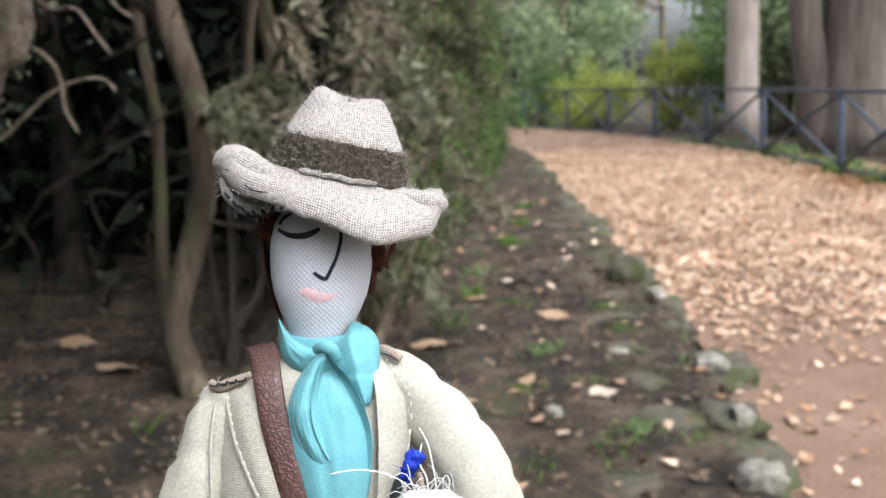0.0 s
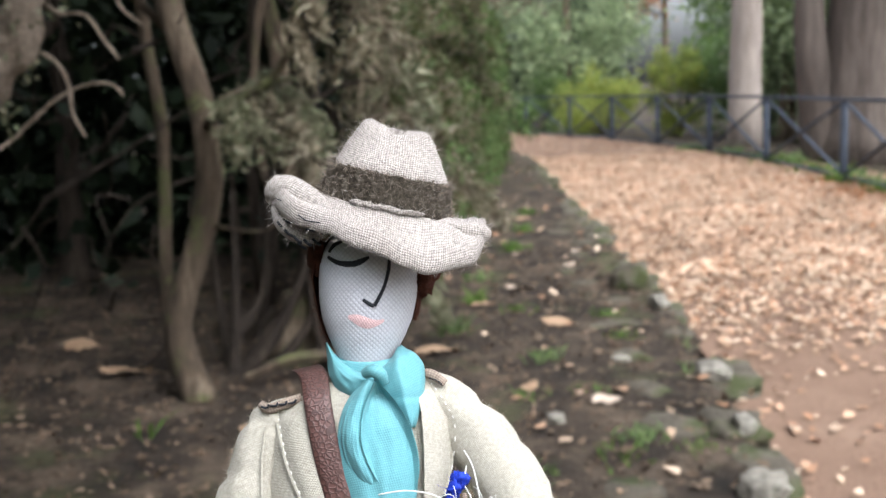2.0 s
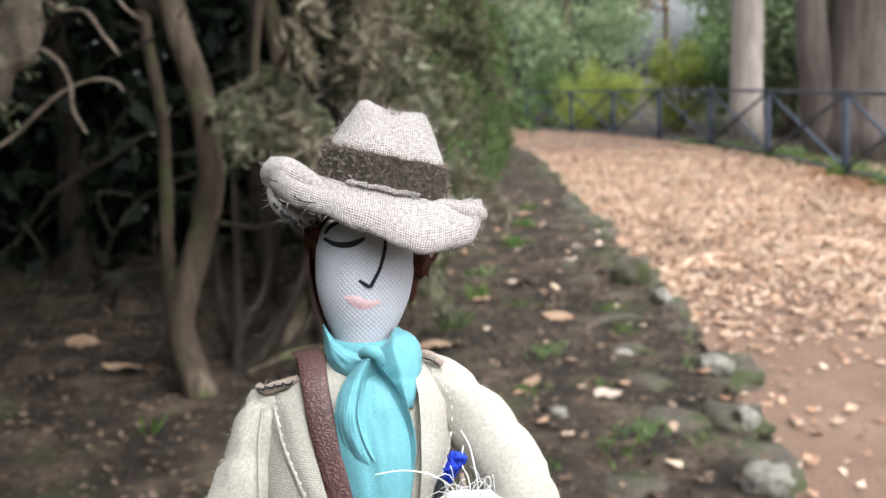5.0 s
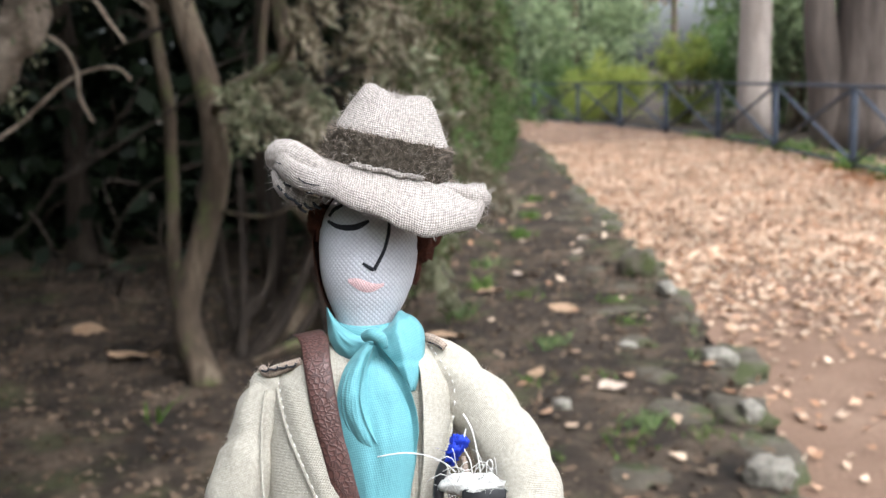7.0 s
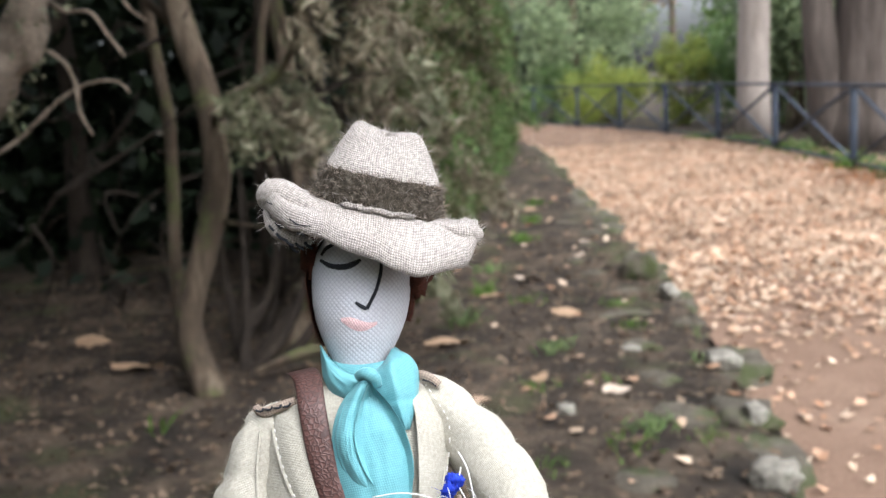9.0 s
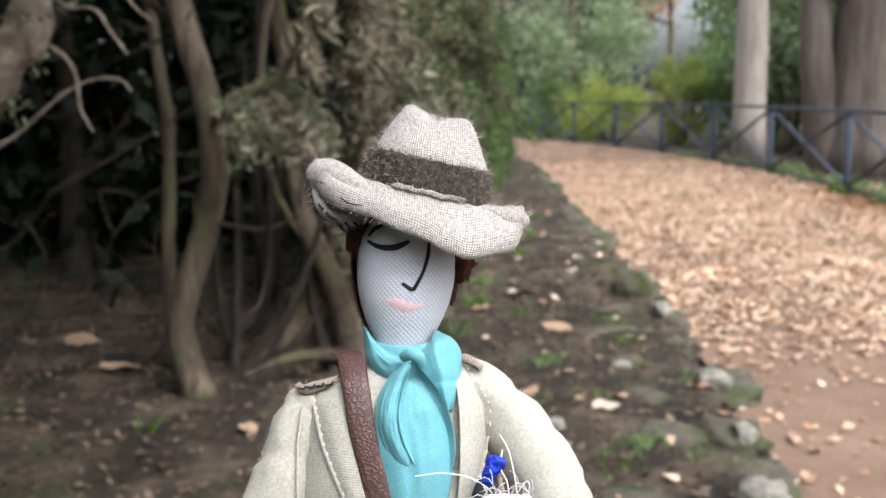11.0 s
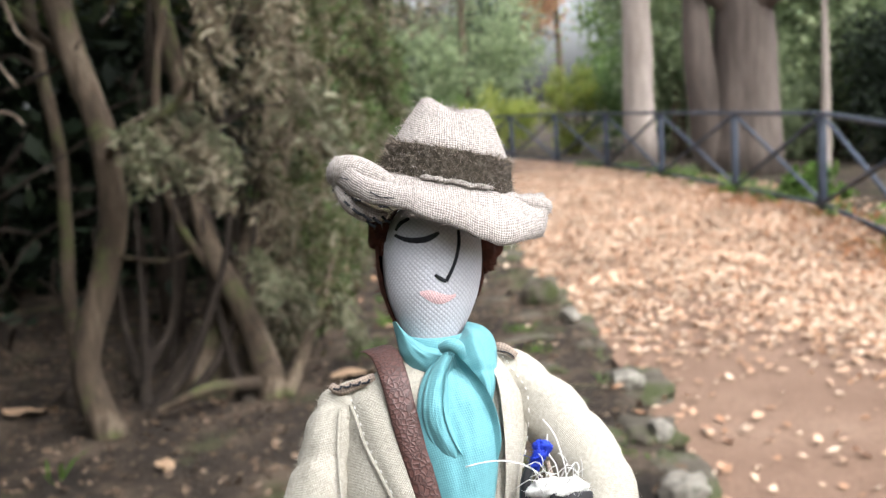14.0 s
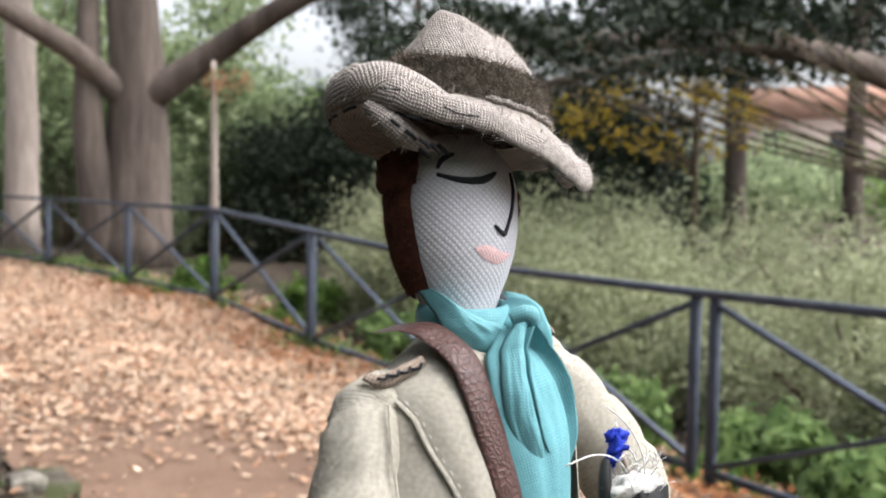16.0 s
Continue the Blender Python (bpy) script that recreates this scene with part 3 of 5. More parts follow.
tangle = []
for i in range(70):
    a = np.array([rng.uniform(-2.6, -0.3), rng.uniform(4.7, 7.0), rng.uniform(0.15, 2.1)])
    d = rng.normal(size=3) * (0.35, 0.3, 0.35)
    d[2] -= 0.1
    tangle.append(tube(spline([a, a + d * 0.5 + rng.normal(size=3) * 0.07, a + d + rng.normal(size=3) * 0.08], 9), np.linspace(rng.uniform(0.006, 0.016), 0.003, 9), 5, 0.1, rng))
tagged(part("dead_twig", join(tangle), M_barkshade, hedge), kind="stuff")
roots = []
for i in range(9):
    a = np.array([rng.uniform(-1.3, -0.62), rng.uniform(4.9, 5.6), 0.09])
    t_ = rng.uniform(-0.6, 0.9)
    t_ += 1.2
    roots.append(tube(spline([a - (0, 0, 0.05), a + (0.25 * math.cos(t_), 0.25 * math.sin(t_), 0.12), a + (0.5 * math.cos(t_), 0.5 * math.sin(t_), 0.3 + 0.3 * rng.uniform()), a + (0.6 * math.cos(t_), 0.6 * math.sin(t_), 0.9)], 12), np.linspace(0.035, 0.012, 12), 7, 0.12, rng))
tagged(part("low_branch", join(roots), M_barkshade, hedge), kind="stuff")


def limb(points, r0, r1, n=22, seg=10, rough=0.05):
    return tube(spline(points, n), np.linspace(r0, r1, n), seg, rough, rng)


def yew(label, points, r0, r1, branches=(), flare=1.5, bark=M_bark):
    t = thing("yew_tree", label, "tree", *points[0], group="trunks in the hedge")
    o = np.array(points[0])
    p = spline(np.array(points) - o, 26)
    rad = np.linspace(r0, r1, 26) * (1 + (flare - 1) * np.exp(-np.linspace(0, 8, 26)))
    p[0][2] -= 0.06
    part("trunk", tube(p, rad, 12, 0.06, rng), bark, t)
    for pts, a, b in branches:
        part("branch", limb(np.array(pts) - o, a, b, 14, 8), M_bark, t)
    return t


yew("crooked mossy brown trunk at the hedge's end", [(-1.24, 4.56, 0.06), (-1.32, 4.6, 0.26), (-1.335, 4.63, 0.46), (-1.24, 4.68, 0.76), (-1.16, 4.73, 1.06), (-1.17, 4.79, 1.39), (-1.23, 4.83, 1.66), (-1.31, 4.88, 1.94), (-1.42, 4.95, 2.5)], 0.062, 0.07,
    [([(-1.17, 4.78, 1.36), (-1.01, 4.55, 1.47), (-0.82, 4.48, 1.55), (-0.69, 4.48, 1.69), (-0.64, 4.5, 1.85), (-0.66, 4.6, 2.2)], 0.027, 0.015), ([(-1.16, 4.7, 0.9), (-0.9, 4.55, 0.88), (-0.72, 4.5, 0.95)], 0.014, 0.006), ([(-1.22, 4.85, 1.75), (-1.45, 5.0, 1.95), (-1.8, 5.2, 2.3)], 0.03, 0.02)])
yew("slim straight brown trunk in the hedge", [(-1.42, 4.95, 0.05), (-1.49, 5.05, 0.28), (-1.52, 5.11, 0.61), (-1.51, 5.18, 1.0), (-1.51, 5.24, 1.39), (-1.56, 5.3, 1.75), (-1.63, 5.36, 2.4)], 0.036, 0.034)
yew("dark trunk deep in the hedge", [(-3.1, 7.9, 0.05), (-3.12, 8.0, 0.9), (-3.1, 8.07, 1.5), (-3.2, 8.16, 2.6)], 0.10, 0.08, bark=M_barkshade)
yew("thick leaning trunk under the hedge", [(-0.95, 5.3, 0.05), (-0.72, 5.5, 0.5), (-0.52, 5.75, 1.0), (-0.42, 5.9, 1.6), (-0.55, 6.0, 2.6)], 0.10, 0.085, [([(-0.7, 5.5, 0.5), (-0.98, 5.35, 1.0), (-1.0, 5.3, 1.7), (-0.85, 5.4, 2.4)], 0.03, 0.02)])
yew("forked low trunk under the hedge", [(-0.5, 5.0, 0.05), (-0.62, 5.2, 0.4), (-0.85, 5.5, 0.9), (-0.95, 5.8, 1.7), (-1.1, 6.0, 2.6)], 0.07, 0.045, [([(-0.45, 4.95, 0.06), (-0.3, 5.2, 0.35), (-0.15, 5.6, 0.7)], 0.045, 0.02), ([(-0.55, 5.05, 0.12), (-0.8, 4.75, 0.2), (-1.05, 4.7, 0.12)], 0.04, 0.02)])

near_yew = thing("old_yew", "pale flaking trunk with bare twigs close by", "tree", -2.1, 2.6, 0.05)
o_ = np.array((-2.1, 2.6, 0.05))
part("trunk", limb(np.array([(-2.1, 2.6, -0.03), (-1.95, 2.65, 0.6), (-1.55, 2.8, 1.3), (-1.30, 2.84, 1.60), (-1.19, 2.87, 1.80), (-1.12, 2.9, 2.5)]) - o_, 0.10, 0.045, 40, 14, 0.2), M_barkdead, near_yew)
for pts, a, b in [([(-1.36, 2.9, 1.72), (-1.37, 3.27, 1.71), (-1.27, 3.26, 1.65), (-1.23, 3.25, 1.57), (-1.22, 3.23, 1.48), (-1.18, 3.22, 1.40)], 0.016, 0.007),
                  ([(-1.75, 2.85, 1.15), (-1.46, 3.21, 1.38), (-1.37, 3.23, 1.45), (-1.27, 3.24, 1.53), (-1.18, 3.25, 1.57), (-1.09, 3.25, 1.57), (-1.05, 3.24, 1.53)], 0.014, 0.006),
                  ([(-1.18, 2.9, 1.85), (-1.26, 3.29, 1.81), (-1.17, 3.29, 1.80), (-1.11, 3.27, 1.72), (-1.06, 3.26, 1.65)], 0.015, 0.007),
                  ([(-1.15, 2.95, 2.1), (-1.1, 3.3, 1.95), (-1.05, 3.3, 1.82), (-0.98, 3.28, 1.76)], 0.014, 0.006)]:
    part("twig", limb(np.array(pts) - o_, a * 0.55, b * 0.7, 18, 7, 0.18), M_barkdead, near_yew)
pts = clumped(rng, np.array([(-1.16, 2.86, 1.80), (-1.22, 2.86, 1.64), (-1.30, 2.84, 1.50), (-1.2, 2.85, 1.74)]) - o_, 46, 0.035)
cloud("moss", leaves(pts, 0.03, rng, 0.5), M_grey, near_yew)


def spray(x, y, z, length, turn, leaf, count, seed):
    """A hanging side branch: a bent twig with narrow leaves along it and its side twigs."""
    r = R_(seed)
    t = thing("branch_spray", "drooping grey-green side branch with narrow leaves", "branch", x, y, z, "hanging sprays")
    a = radians(turn)
    main = spline([(0, 0, 0), (0.4 * length * math.cos(a), 0.4 * length * math.sin(a), 0.05), (0.75 * length * math.cos(a), 0.75 * length * math.sin(a), -0.12 * length), (length * math.cos(a), length * math.sin(a), -0.45 * length)], 12)
    twigs, pts = [tube(main, np.linspace(0.009, 0.003, 12), 5)], []
    for i in range(3, 12):
        for k in range(3):
            d = r.normal(size=3) * 0.5 + np.array([math.cos(a), math.sin(a), -0.5])
            d *= 0.3 * length / np.linalg.norm(d)
            line = spline([main[i], main[i] + d * 0.5 + (0, 0, 0.02), main[i] + d], 5)
            twigs.append(tube(line, np.linspace(0.004, 0.0015, 5), 4))
            for p in line[1:]:
                pts.append(p)
    part("side_twig", join(twigs), M_barkdead, t)
    c = clumped(r, pts, count, 0.018)
    cloud("leafage", leaves(c, 0.08, r, 0.17, down=0.45), leaf, t)


for k, (x, y, z, ln, tn, lf) in enumerate([(-1.05, 4.62, 1.5, 0.42, -15, M_grey), (-0.98, 4.6, 1.44, 0.40, -40, M_dry), (-0.7, 4.68, 1.95, 0.34, -60, M_dry), 
                                           (-0.45, 5.0, 1.9, 0.5, -60, M_dry), (-0.35, 5.1, 2.2, 0.55, -20, M_dry), (-0.25, 5.3, 1.7, 0.5, -20, M_yew), (-0.4, 5.3, 1.35, 0.45, -40, M_dry), (-0.2, 5.5, 1.3, 0.5, -70, M_yewbright), (-0.15, 5.5, 1.0, 0.45, -30, M_dry),
                                           (-1.02, 4.58, 1.4, 0.3, -70, M_grey), (-1.0, 4.62, 1.52, 0.36, -5, M_grey), (-0.3, 5.4, 0.85, 0.4, -80, M_yew), (-0.55, 4.95, 2.35, 0.6, -70, M_dry), (-0.2, 5.2, 2.3, 0.6, -50, M_yew), (-0.05, 5.6, 1.9, 0.5, -60, M_yew), (0.0, 5.8, 1.5, 0.45, -30, M_yewbright),
                                           (-0.62, 5.1, 0.75, 0.3, -60, M_grey), (-0.55, 5.1, 0.62, 0.25, -20, M_grey), (-0.2, 5.2, 0.45, 0.25, -60, M_grey), (-1.1, 4.5, 1.42, 0.34, -25, M_grey), (-0.9, 4.52, 1.3, 0.34, -35, M_dry), (-0.68, 4.6, 1.75, 0.3, -75, M_dry), (-0.35, 4.95, 1.55, 0.4, -50, M_grey)]):
    spray(x, y, z, ln, tn, lf, 3, 300 + k)


# ---- fallen leaves, weeds and stones on the ground ----
def scatter(n, y0, y1, keep):
    out = []
    while len(out) < n:
        y = rng.uniform(y0, y1)
        x = rng.uniform(-6, 7)
        if rng.uniform() < keep(x, y):
            out.append((x, y))
    return out


def on_path(x, y):
    if not kerb_x(y) + 0.02 < x < fence_x(y) + 0.1:
        return 0
    edge = noise.noise((x * 0.7, y * 0.7, 5))
    dense = 1 / (1 + math.exp(-(y + 0.55 * x - 6.6 + 1.2 * edge) * 1.8))
    return min(1.0, (0.03 + 0.97 * dense)) * (0.75 + 0.25 * edge)


flat = [(x, y, fall(x, y) + 0.018 * noise.noise((x * 0.8, y * 0.8, 9)) + rng.uniform(0.008, 0.035)) for x, y in scatter(52000, 1.5, 20, on_path)]
far = [(x, y, 0.03 + rng.uniform(0, 0.02)) for x, y in scatter(5000, 18, 33, on_path)]
fallen = cloud("fallen_leaves", leaves(flat + far, 0.054, rng, 0.75, flat=0.8, bend=0.35), M_fallen)
tagged(fallen, "dry tan and orange fallen leaves covering the path", "leaves", kind="stuff")


def on_bed(x, y):
    return (0.25 + 0.75 * (noise.noise((x * 1.3, y * 1.3, 7)) > 0.05)) if x < kerb_x(y) - 0.03 else 0


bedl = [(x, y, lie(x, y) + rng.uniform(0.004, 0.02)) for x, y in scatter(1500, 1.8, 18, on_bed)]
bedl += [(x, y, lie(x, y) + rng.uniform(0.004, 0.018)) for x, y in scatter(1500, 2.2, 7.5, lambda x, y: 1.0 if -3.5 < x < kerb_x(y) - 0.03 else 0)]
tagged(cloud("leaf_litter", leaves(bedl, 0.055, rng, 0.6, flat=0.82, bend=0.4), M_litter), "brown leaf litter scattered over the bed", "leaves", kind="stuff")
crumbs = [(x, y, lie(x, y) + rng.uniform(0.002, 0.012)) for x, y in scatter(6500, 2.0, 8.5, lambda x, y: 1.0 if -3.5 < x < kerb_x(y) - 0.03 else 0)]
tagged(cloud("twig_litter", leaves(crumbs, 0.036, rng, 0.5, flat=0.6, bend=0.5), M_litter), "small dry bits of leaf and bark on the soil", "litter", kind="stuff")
strip = [(x, y, lie(x, y) + rng.uniform(0.006, 0.03)) for x, y in scatter(130, 2.5, 18, lambda x, y: 1.0 if kerb_x(y) - 1.5 < x < kerb_x(y) - 0.05 else 0)]
tagged(cloud("fallen_leaves", leaves(strip, 0.085, rng, 0.6, flat=0.85, bend=0.35), M_fallen), "pale dry leaves on the bed beside the kerb", "leaves", kind="stuff")
verge = [(x, y, lie(x, y) + rng.uniform(0.004, 0.03)) for x, y in scatter(1500, 1.5, 18, lambda x, y: 1.0 if fence_x(y) - 0.1 < x < fence_x(y) + 1.2 else 0)]
tagged(cloud("fallen_leaves", leaves(verge, 0.1, rng, 0.65, flat=0.75, bend=0.35), M_fallen), "orange fallen leaves under the fence", "leaves", kind="stuff")


drift = [(x, y, max(fall(x, y), lie(x, y)) + rng.uniform(0.006, 0.04)) for x, y in scatter(3600, 2.0, 14, lambda x, y: math.exp(-((x - fence_x(y) + 0.15) / 0.45) ** 2) if x < 6.9 else 0)]
tagged(cloud("fallen_leaves", leaves(drift, 0.07, rng, 0.7, flat=0.75, bend=0.35), M_rust), "rust-orange leaves drifted along the fence", "leaves", kind="stuff")


def large_leaf(x, y, size, turn, material, label):
    """One dry leaf: a pointed blade with a midrib fold and curled edges, and its stalk."""
    t = thing("fallen_leaf", label, "leaf", x, y, max(lie(x, y), fall(x, y)) + 0.012, "large fallen leaves")
    t.rotation_euler = (rng.normal() * 0.12, rng.normal() * 0.12, radians(turn))
    v, f = [], []
    for i in range(9):
        u = i / 8
        w = 0.34 * size * math.sin(math.pi * u ** 0.8) ** 0.8 + 0.001
        for k in (-1, -0.5, 0, 0.5, 1):
            v.append((size * (u - 0.5), w * k, 0.05 * size * abs(k) ** 1.5 + 0.06 * size * math.sin(3 * u + k) + 0.03 * size * rng.normal() * abs(k)))
    for i in range(8):
        for k in range(4):
            f.append((i * 5 + k, i * 5 + k + 1, i * 5 + k + 6, i * 5 + k + 5))
    part("blade", (v, f), material, t)
    part("stalk", tube([(-0.5 * size, 0, 0.0), (-0.62 * size, 0.02 * size, 0.01), (-0.75 * size, 0.06 * size, 0.0)], [0.0016, 0.0014, 0.001], 5), M_barkdead, t)


M_paleleaf = surface("pale_dry_leaf", [(0.3, (0.36, 0.27, 0.21)), (0.7, (0.52, 0.42, 0.34))], 18, 90, 0.85, 0.003)
M_tanleaf = surface("tan_dry_leaf", [(0.3, (0.24, 0.15, 0.09)), (0.7, (0.38, 0.26, 0.17))], 18, 90, 0.85, 0.003)
for x, y, size, turn, m in [(0.49, 6.77, 0.20, 10, M_paleleaf), (0.62, 5.67, 0.19, 150, M_tanleaf), (0.68, 4.22, 0.16, 25, M_paleleaf), (1.43, 3.95, 0.07, 60, M_paleleaf), (1.11, 8.16, 0.17, 5, M_paleleaf), (0.82, 10.4, 0.22, 30, M_tanleaf), (0.35, 4.45, 0.12, 80, M_tanleaf), (-1.75, 5.0, 0.26, 20, M_tanleaf), (-0.9, 4.0, 0.12, 100, M_tanleaf),
                            (-2.2, 5.6, 0.22, 0, M_tanleaf), (1.62, 5.6, 0.13, 40, M_paleleaf), (0.2, 6.2, 0.16, -20, M_tanleaf), (-0.1, 5.2, 0.24, 5, M_tanleaf), (0.95, 7.6, 0.14, 70, M_paleleaf)]:
    large_leaf(x, y, size, turn, m, "pale dry fallen leaf, curled at the edges" if m == M_paleleaf else "tan dry fallen leaf lying on the soil")


def tuft(x, y, n, h, leaf, label, spread=0.05):
    t = thing("weed_tuft", label, "plant", x, y, lie(x, y), "weed tufts")
    p = [(rng.normal() * spread, rng.normal() * spread, 0) for _ in range(n)]
    v, f = [], []
    for a, b, _ in p:
        d = np.array([rng.normal() * 0.5, rng.normal() * 0.5, 1.0]) * h * rng.uniform(0.5, 1.2)
        s = np.array([rng.normal(), rng.normal(), 0])
        s *= 0.07 * h / (np.linalg.norm(s) + 1e-6)
        q = np.array([a, b, -0.005])
        k = len(v)
        v += [tuple(q - s * 0.6), tuple(q + s * 0.6), tuple(q + d * 0.6 + s), tuple(q + d * np.array([1.5, 1.5, 0.95])), tuple(q + d * 0.6 - s)]
        f += [(k, k + 1, k + 2, k + 4), (k + 4, k + 2, k + 3)]
    part("leaf_blade", (v, f), leaf, t)


for x, y, n, h, lf in [(0.47, 4.95, 46, 0.07, M_bright), (0.95, 5.35, 60, 0.05, M_grass), (0.75, 3.75, 50, 0.06, M_bright), (0.62, 3.55, 34, 0.06, M_grass), (0.95, 3.65, 34, 0.05, M_grass), (1.22, 4.68, 30, 0.06, M_bright), (0.4, 6.0, 34, 0.06, M_grass), (0.55, 8.4, 60, 0.09, M_grass), (0.75, 9.6, 60, 0.08, M_grass), (0.2, 7.2, 34, 0.09, M_bright), (0.95, 5.9, 50, 0.05, M_grass), (0.9, 10.9, 60, 0.08, M_grass), (-1.35, 3.95, 5, 0.11, M_grass), (0.3, 3.4, 24, 0.05, M_grass), (-0.02, 5.6, 34, 0.11, M_yewbright), (0.15, 6.3, 30, 0.10, M_grass), (0.62, 4.4, 30, 0.04, M_grass), (0.35, 4.3, 24, 0.05, M_grass)]:
    tuft(x, y, n, h, lf, "low green weeds growing in the soil")
for i in range(46):
    y = 1.2 + 0.42 * i
    tuft(fence_x(y) + rng.uniform(-0.05, 0.5), y, 40, rng.uniform(0.10, 0.24), M_grass if i % 3 else M_bright, "grass growing along the fence", 0.13)


def rock(rx, ry, rz, seed, detail=2):
    bm = bmesh.new()
    bmesh.ops.create_icosphere(bm, subdivisions=detail, radius=1)
    for v in bm.verts:
        c = v.co.normalized()
        k = 1 + 0.42 * noise.noise(c * 1.6 + Vector((seed, 0, 0))) + 0.22 * noise.noise(c * 3.6 + Vector((0, seed, 0))) + 0.08 * noise.noise(c * 9 + Vector((0, 0, seed)))
        sq = max(abs(c.x), abs(c.y), abs(c.z))
        v.co = Vector((c.x * rx, c.y * ry, c.z * rz)) * k * (0.6 + 0.4 / sq)
    return bm


M_palestone = surface("pale_stone", [(0.3, (0.10, 0.088, 0.068)), (0.55, (0.29, 0.265, 0.225)), (0.75, (0.50, 0.475, 0.42))], 14, 70, 0.95, 0.02, spots=((0.08, 0.085, 0.045), 9, 0.58, 0.7))
kerb = tagged(new("kerb"), "worn mossy stone edging of the path", "kerb", kind="structure")
y = 1.0
while y < 20:
    ln = rng.uniform(0.28, 0.62)
    x = kerb_x(y + ln / 2) - 0.10 + rng.normal() * 0.015
    if rng.uniform() < 0.28:
        y += ln * rng.uniform(0.5, 1.0)
        continue
    st = part("stone", rock(0.11 + rng.uniform(0, 0.07), ln * 0.5, 0.05 + rng.uniform(-0.015, 0.015), y * 7, 3), M_stone, kerb)
    st.location = (x + rng.normal() * 0.03, y + ln / 2, 0.015 + rng.normal() * 0.012)
    st.rotation_euler = (rng.normal() * 0.05, rng.normal() * 0.06, -0.034 + rng.normal() * 0.2)
    y += ln * 1.02
for i in range(13):
    y = 2.6 + 0.62 * i + rng.uniform(-0.1, 0.1)
    x = kerb_x(y) - rng.uniform(0.28, 0.62)
    st = part("stone", rock(rng.uniform(0.06, 0.16), rng.uniform(0.08, 0.2), 0.03, 50 + i, 2), M_stone, kerb)
    st.location = (x, y, lie(x, y) - 0.016)
    st.rotation_euler = (rng.normal() * 0.06, rng.normal() * 0.06, rng.uniform(0, 3))
for x, y, rx, ry, rz, m, lb in [(1.27, 6.75, 0.13, 0.13, 0.12, M_stone, "rounded dark mossy stone on the kerb"), (1.05, 3.2, 0.085, 0.06, 0.055, M_palestone, "pale flat stone beside the kerb"), (1.25, 4.6, 0.075, 0.08, 0.05, M_palestone, "small pale stone beside the kerb"), (1.18, 3.82, 0.05, 0.07, 0.045, M_palestone, "small pale stone beside the kerb"), (1.33, 6.1, 0.06, 0.12, 0.05, M_palestone, "small pale stone beside the kerb"), (0.86, 4.9, 0.05, 0.04, 0.02, M_palestone, "small pale stone beside the kerb"), (0.42, 4.0, 0.04, 0.04, 0.02, M_palestone, "small pale stone beside the kerb")]:
    st = tagged(part("stone", rock(rx, ry, rz, x * 31 + y, 3), m), lb, "stone", "loose stones")
    st.location = (x, y, lie(x, y) + rz * 0.5)


# unseen trees added behind the viewer to cut light and shade the place
for k, (x, y, rx, hh) in enumerate([(-6.5, -7.5, 3.0, 6.5), (-8.5, -3.0, 3.0, 6.0), (-1.0, -9.5, 3.0, 6.0), (3.6, -11.0, 3.0, 6.0)]):
    tree("woodland_tree", "leafy tree added unseen behind the viewer to block light", x, y, 0.2, hh, M_bark, M_mid, ball(R_(400 + k), (0, 0, hh * 0.55), (rx, rx, hh * 0.42), 60), (0.5, 0.5, 0.4), 200, 0.24, 400 + k, group="distant trees")


# ---- cloth doll ----
M_jacket = cloth("cream_cotton", (0.455, 0.43, 0.368), (0.36, 0.334, 0.28), 0.00042, 0.95, 0.00014, 0, 0.35, 0.14)
M_linen = cloth("natural_linen", (0.41, 0.372, 0.348), (0.25, 0.218, 0.196), 0.00066, 0.95, 0.00035, 0, 0.4, 0.28, 0.0019)
M_band = surface("wool_band", [(0.3, (0.055, 0.044, 0.033)), (0.5, (0.105, 0.087, 0.066)), (0.7, (0.20, 0.17, 0.135))], 650, 2600, 1.0, 0.0009)
M_face = cloth("white_mesh_cloth", (0.585, 0.585, 0.625), (0.485, 0.49, 0.535), 0.00100, 0.85, 0.00016, 45, 0.2, 0.05)
M_hair = surface("brown_felt", [(0.3, (0.045, 0.014, 0.009)), (0.7, (0.12, 0.038, 0.022))], 300, 1500, 0.9, 0.0006)
M_black = surface("black_thread", [(0.3, (0.008, 0.009, 0.012)), (0.7, (0.025, 0.027, 0.035))], 800, 3000, 0.7, 0.0002)
M_pink = cloth("pink_thread", (0.78, 0.54, 0.55), (0.66, 0.44, 0.45), 0.0006, 0.9, 0.0001, 45, 0.2, 0.1)
M_scarf = cloth("turquoise_voile", (0.15, 0.365, 0.405), (0.118, 0.315, 0.355), 0.0006, 0.45, 0.00006, 12, 0.5, 0.05)
M_white = surface("white_yarn", [(0.3, (0.6, 0.59, 0.56)), (0.7, (0.82, 0.81, 0.78))], 900, 3000, 0.9, 0.0002)
M_taupe = cloth("taupe_cloth", (0.36, 0.29, 0.24), (0.22, 0.17, 0.14), 0.0007, 0.95, 0.0001, 0, 0.3, 0.2)
M_blue = surface("blue_yarn", [(0.3, (0.008, 0.02, 0.28)), (0.7, (0.02, 0.06, 0.6))], 900, 3000, 0.7, 0.0003)
M_plastic = surface("black_plastic", [(0.3, (0.01, 0.01, 0.011)), (0.7, (0.03, 0.03, 0.032))], 200, 900, 0.4, 0.0001)
M_leather, n_, l_, b_ = nodes_of("brown_leather")
uv_ = n_.new("ShaderNodeUVMap")
vo_ = n_.new("ShaderNodeTexVoronoi")
vo_.feature = "DISTANCE_TO_EDGE"
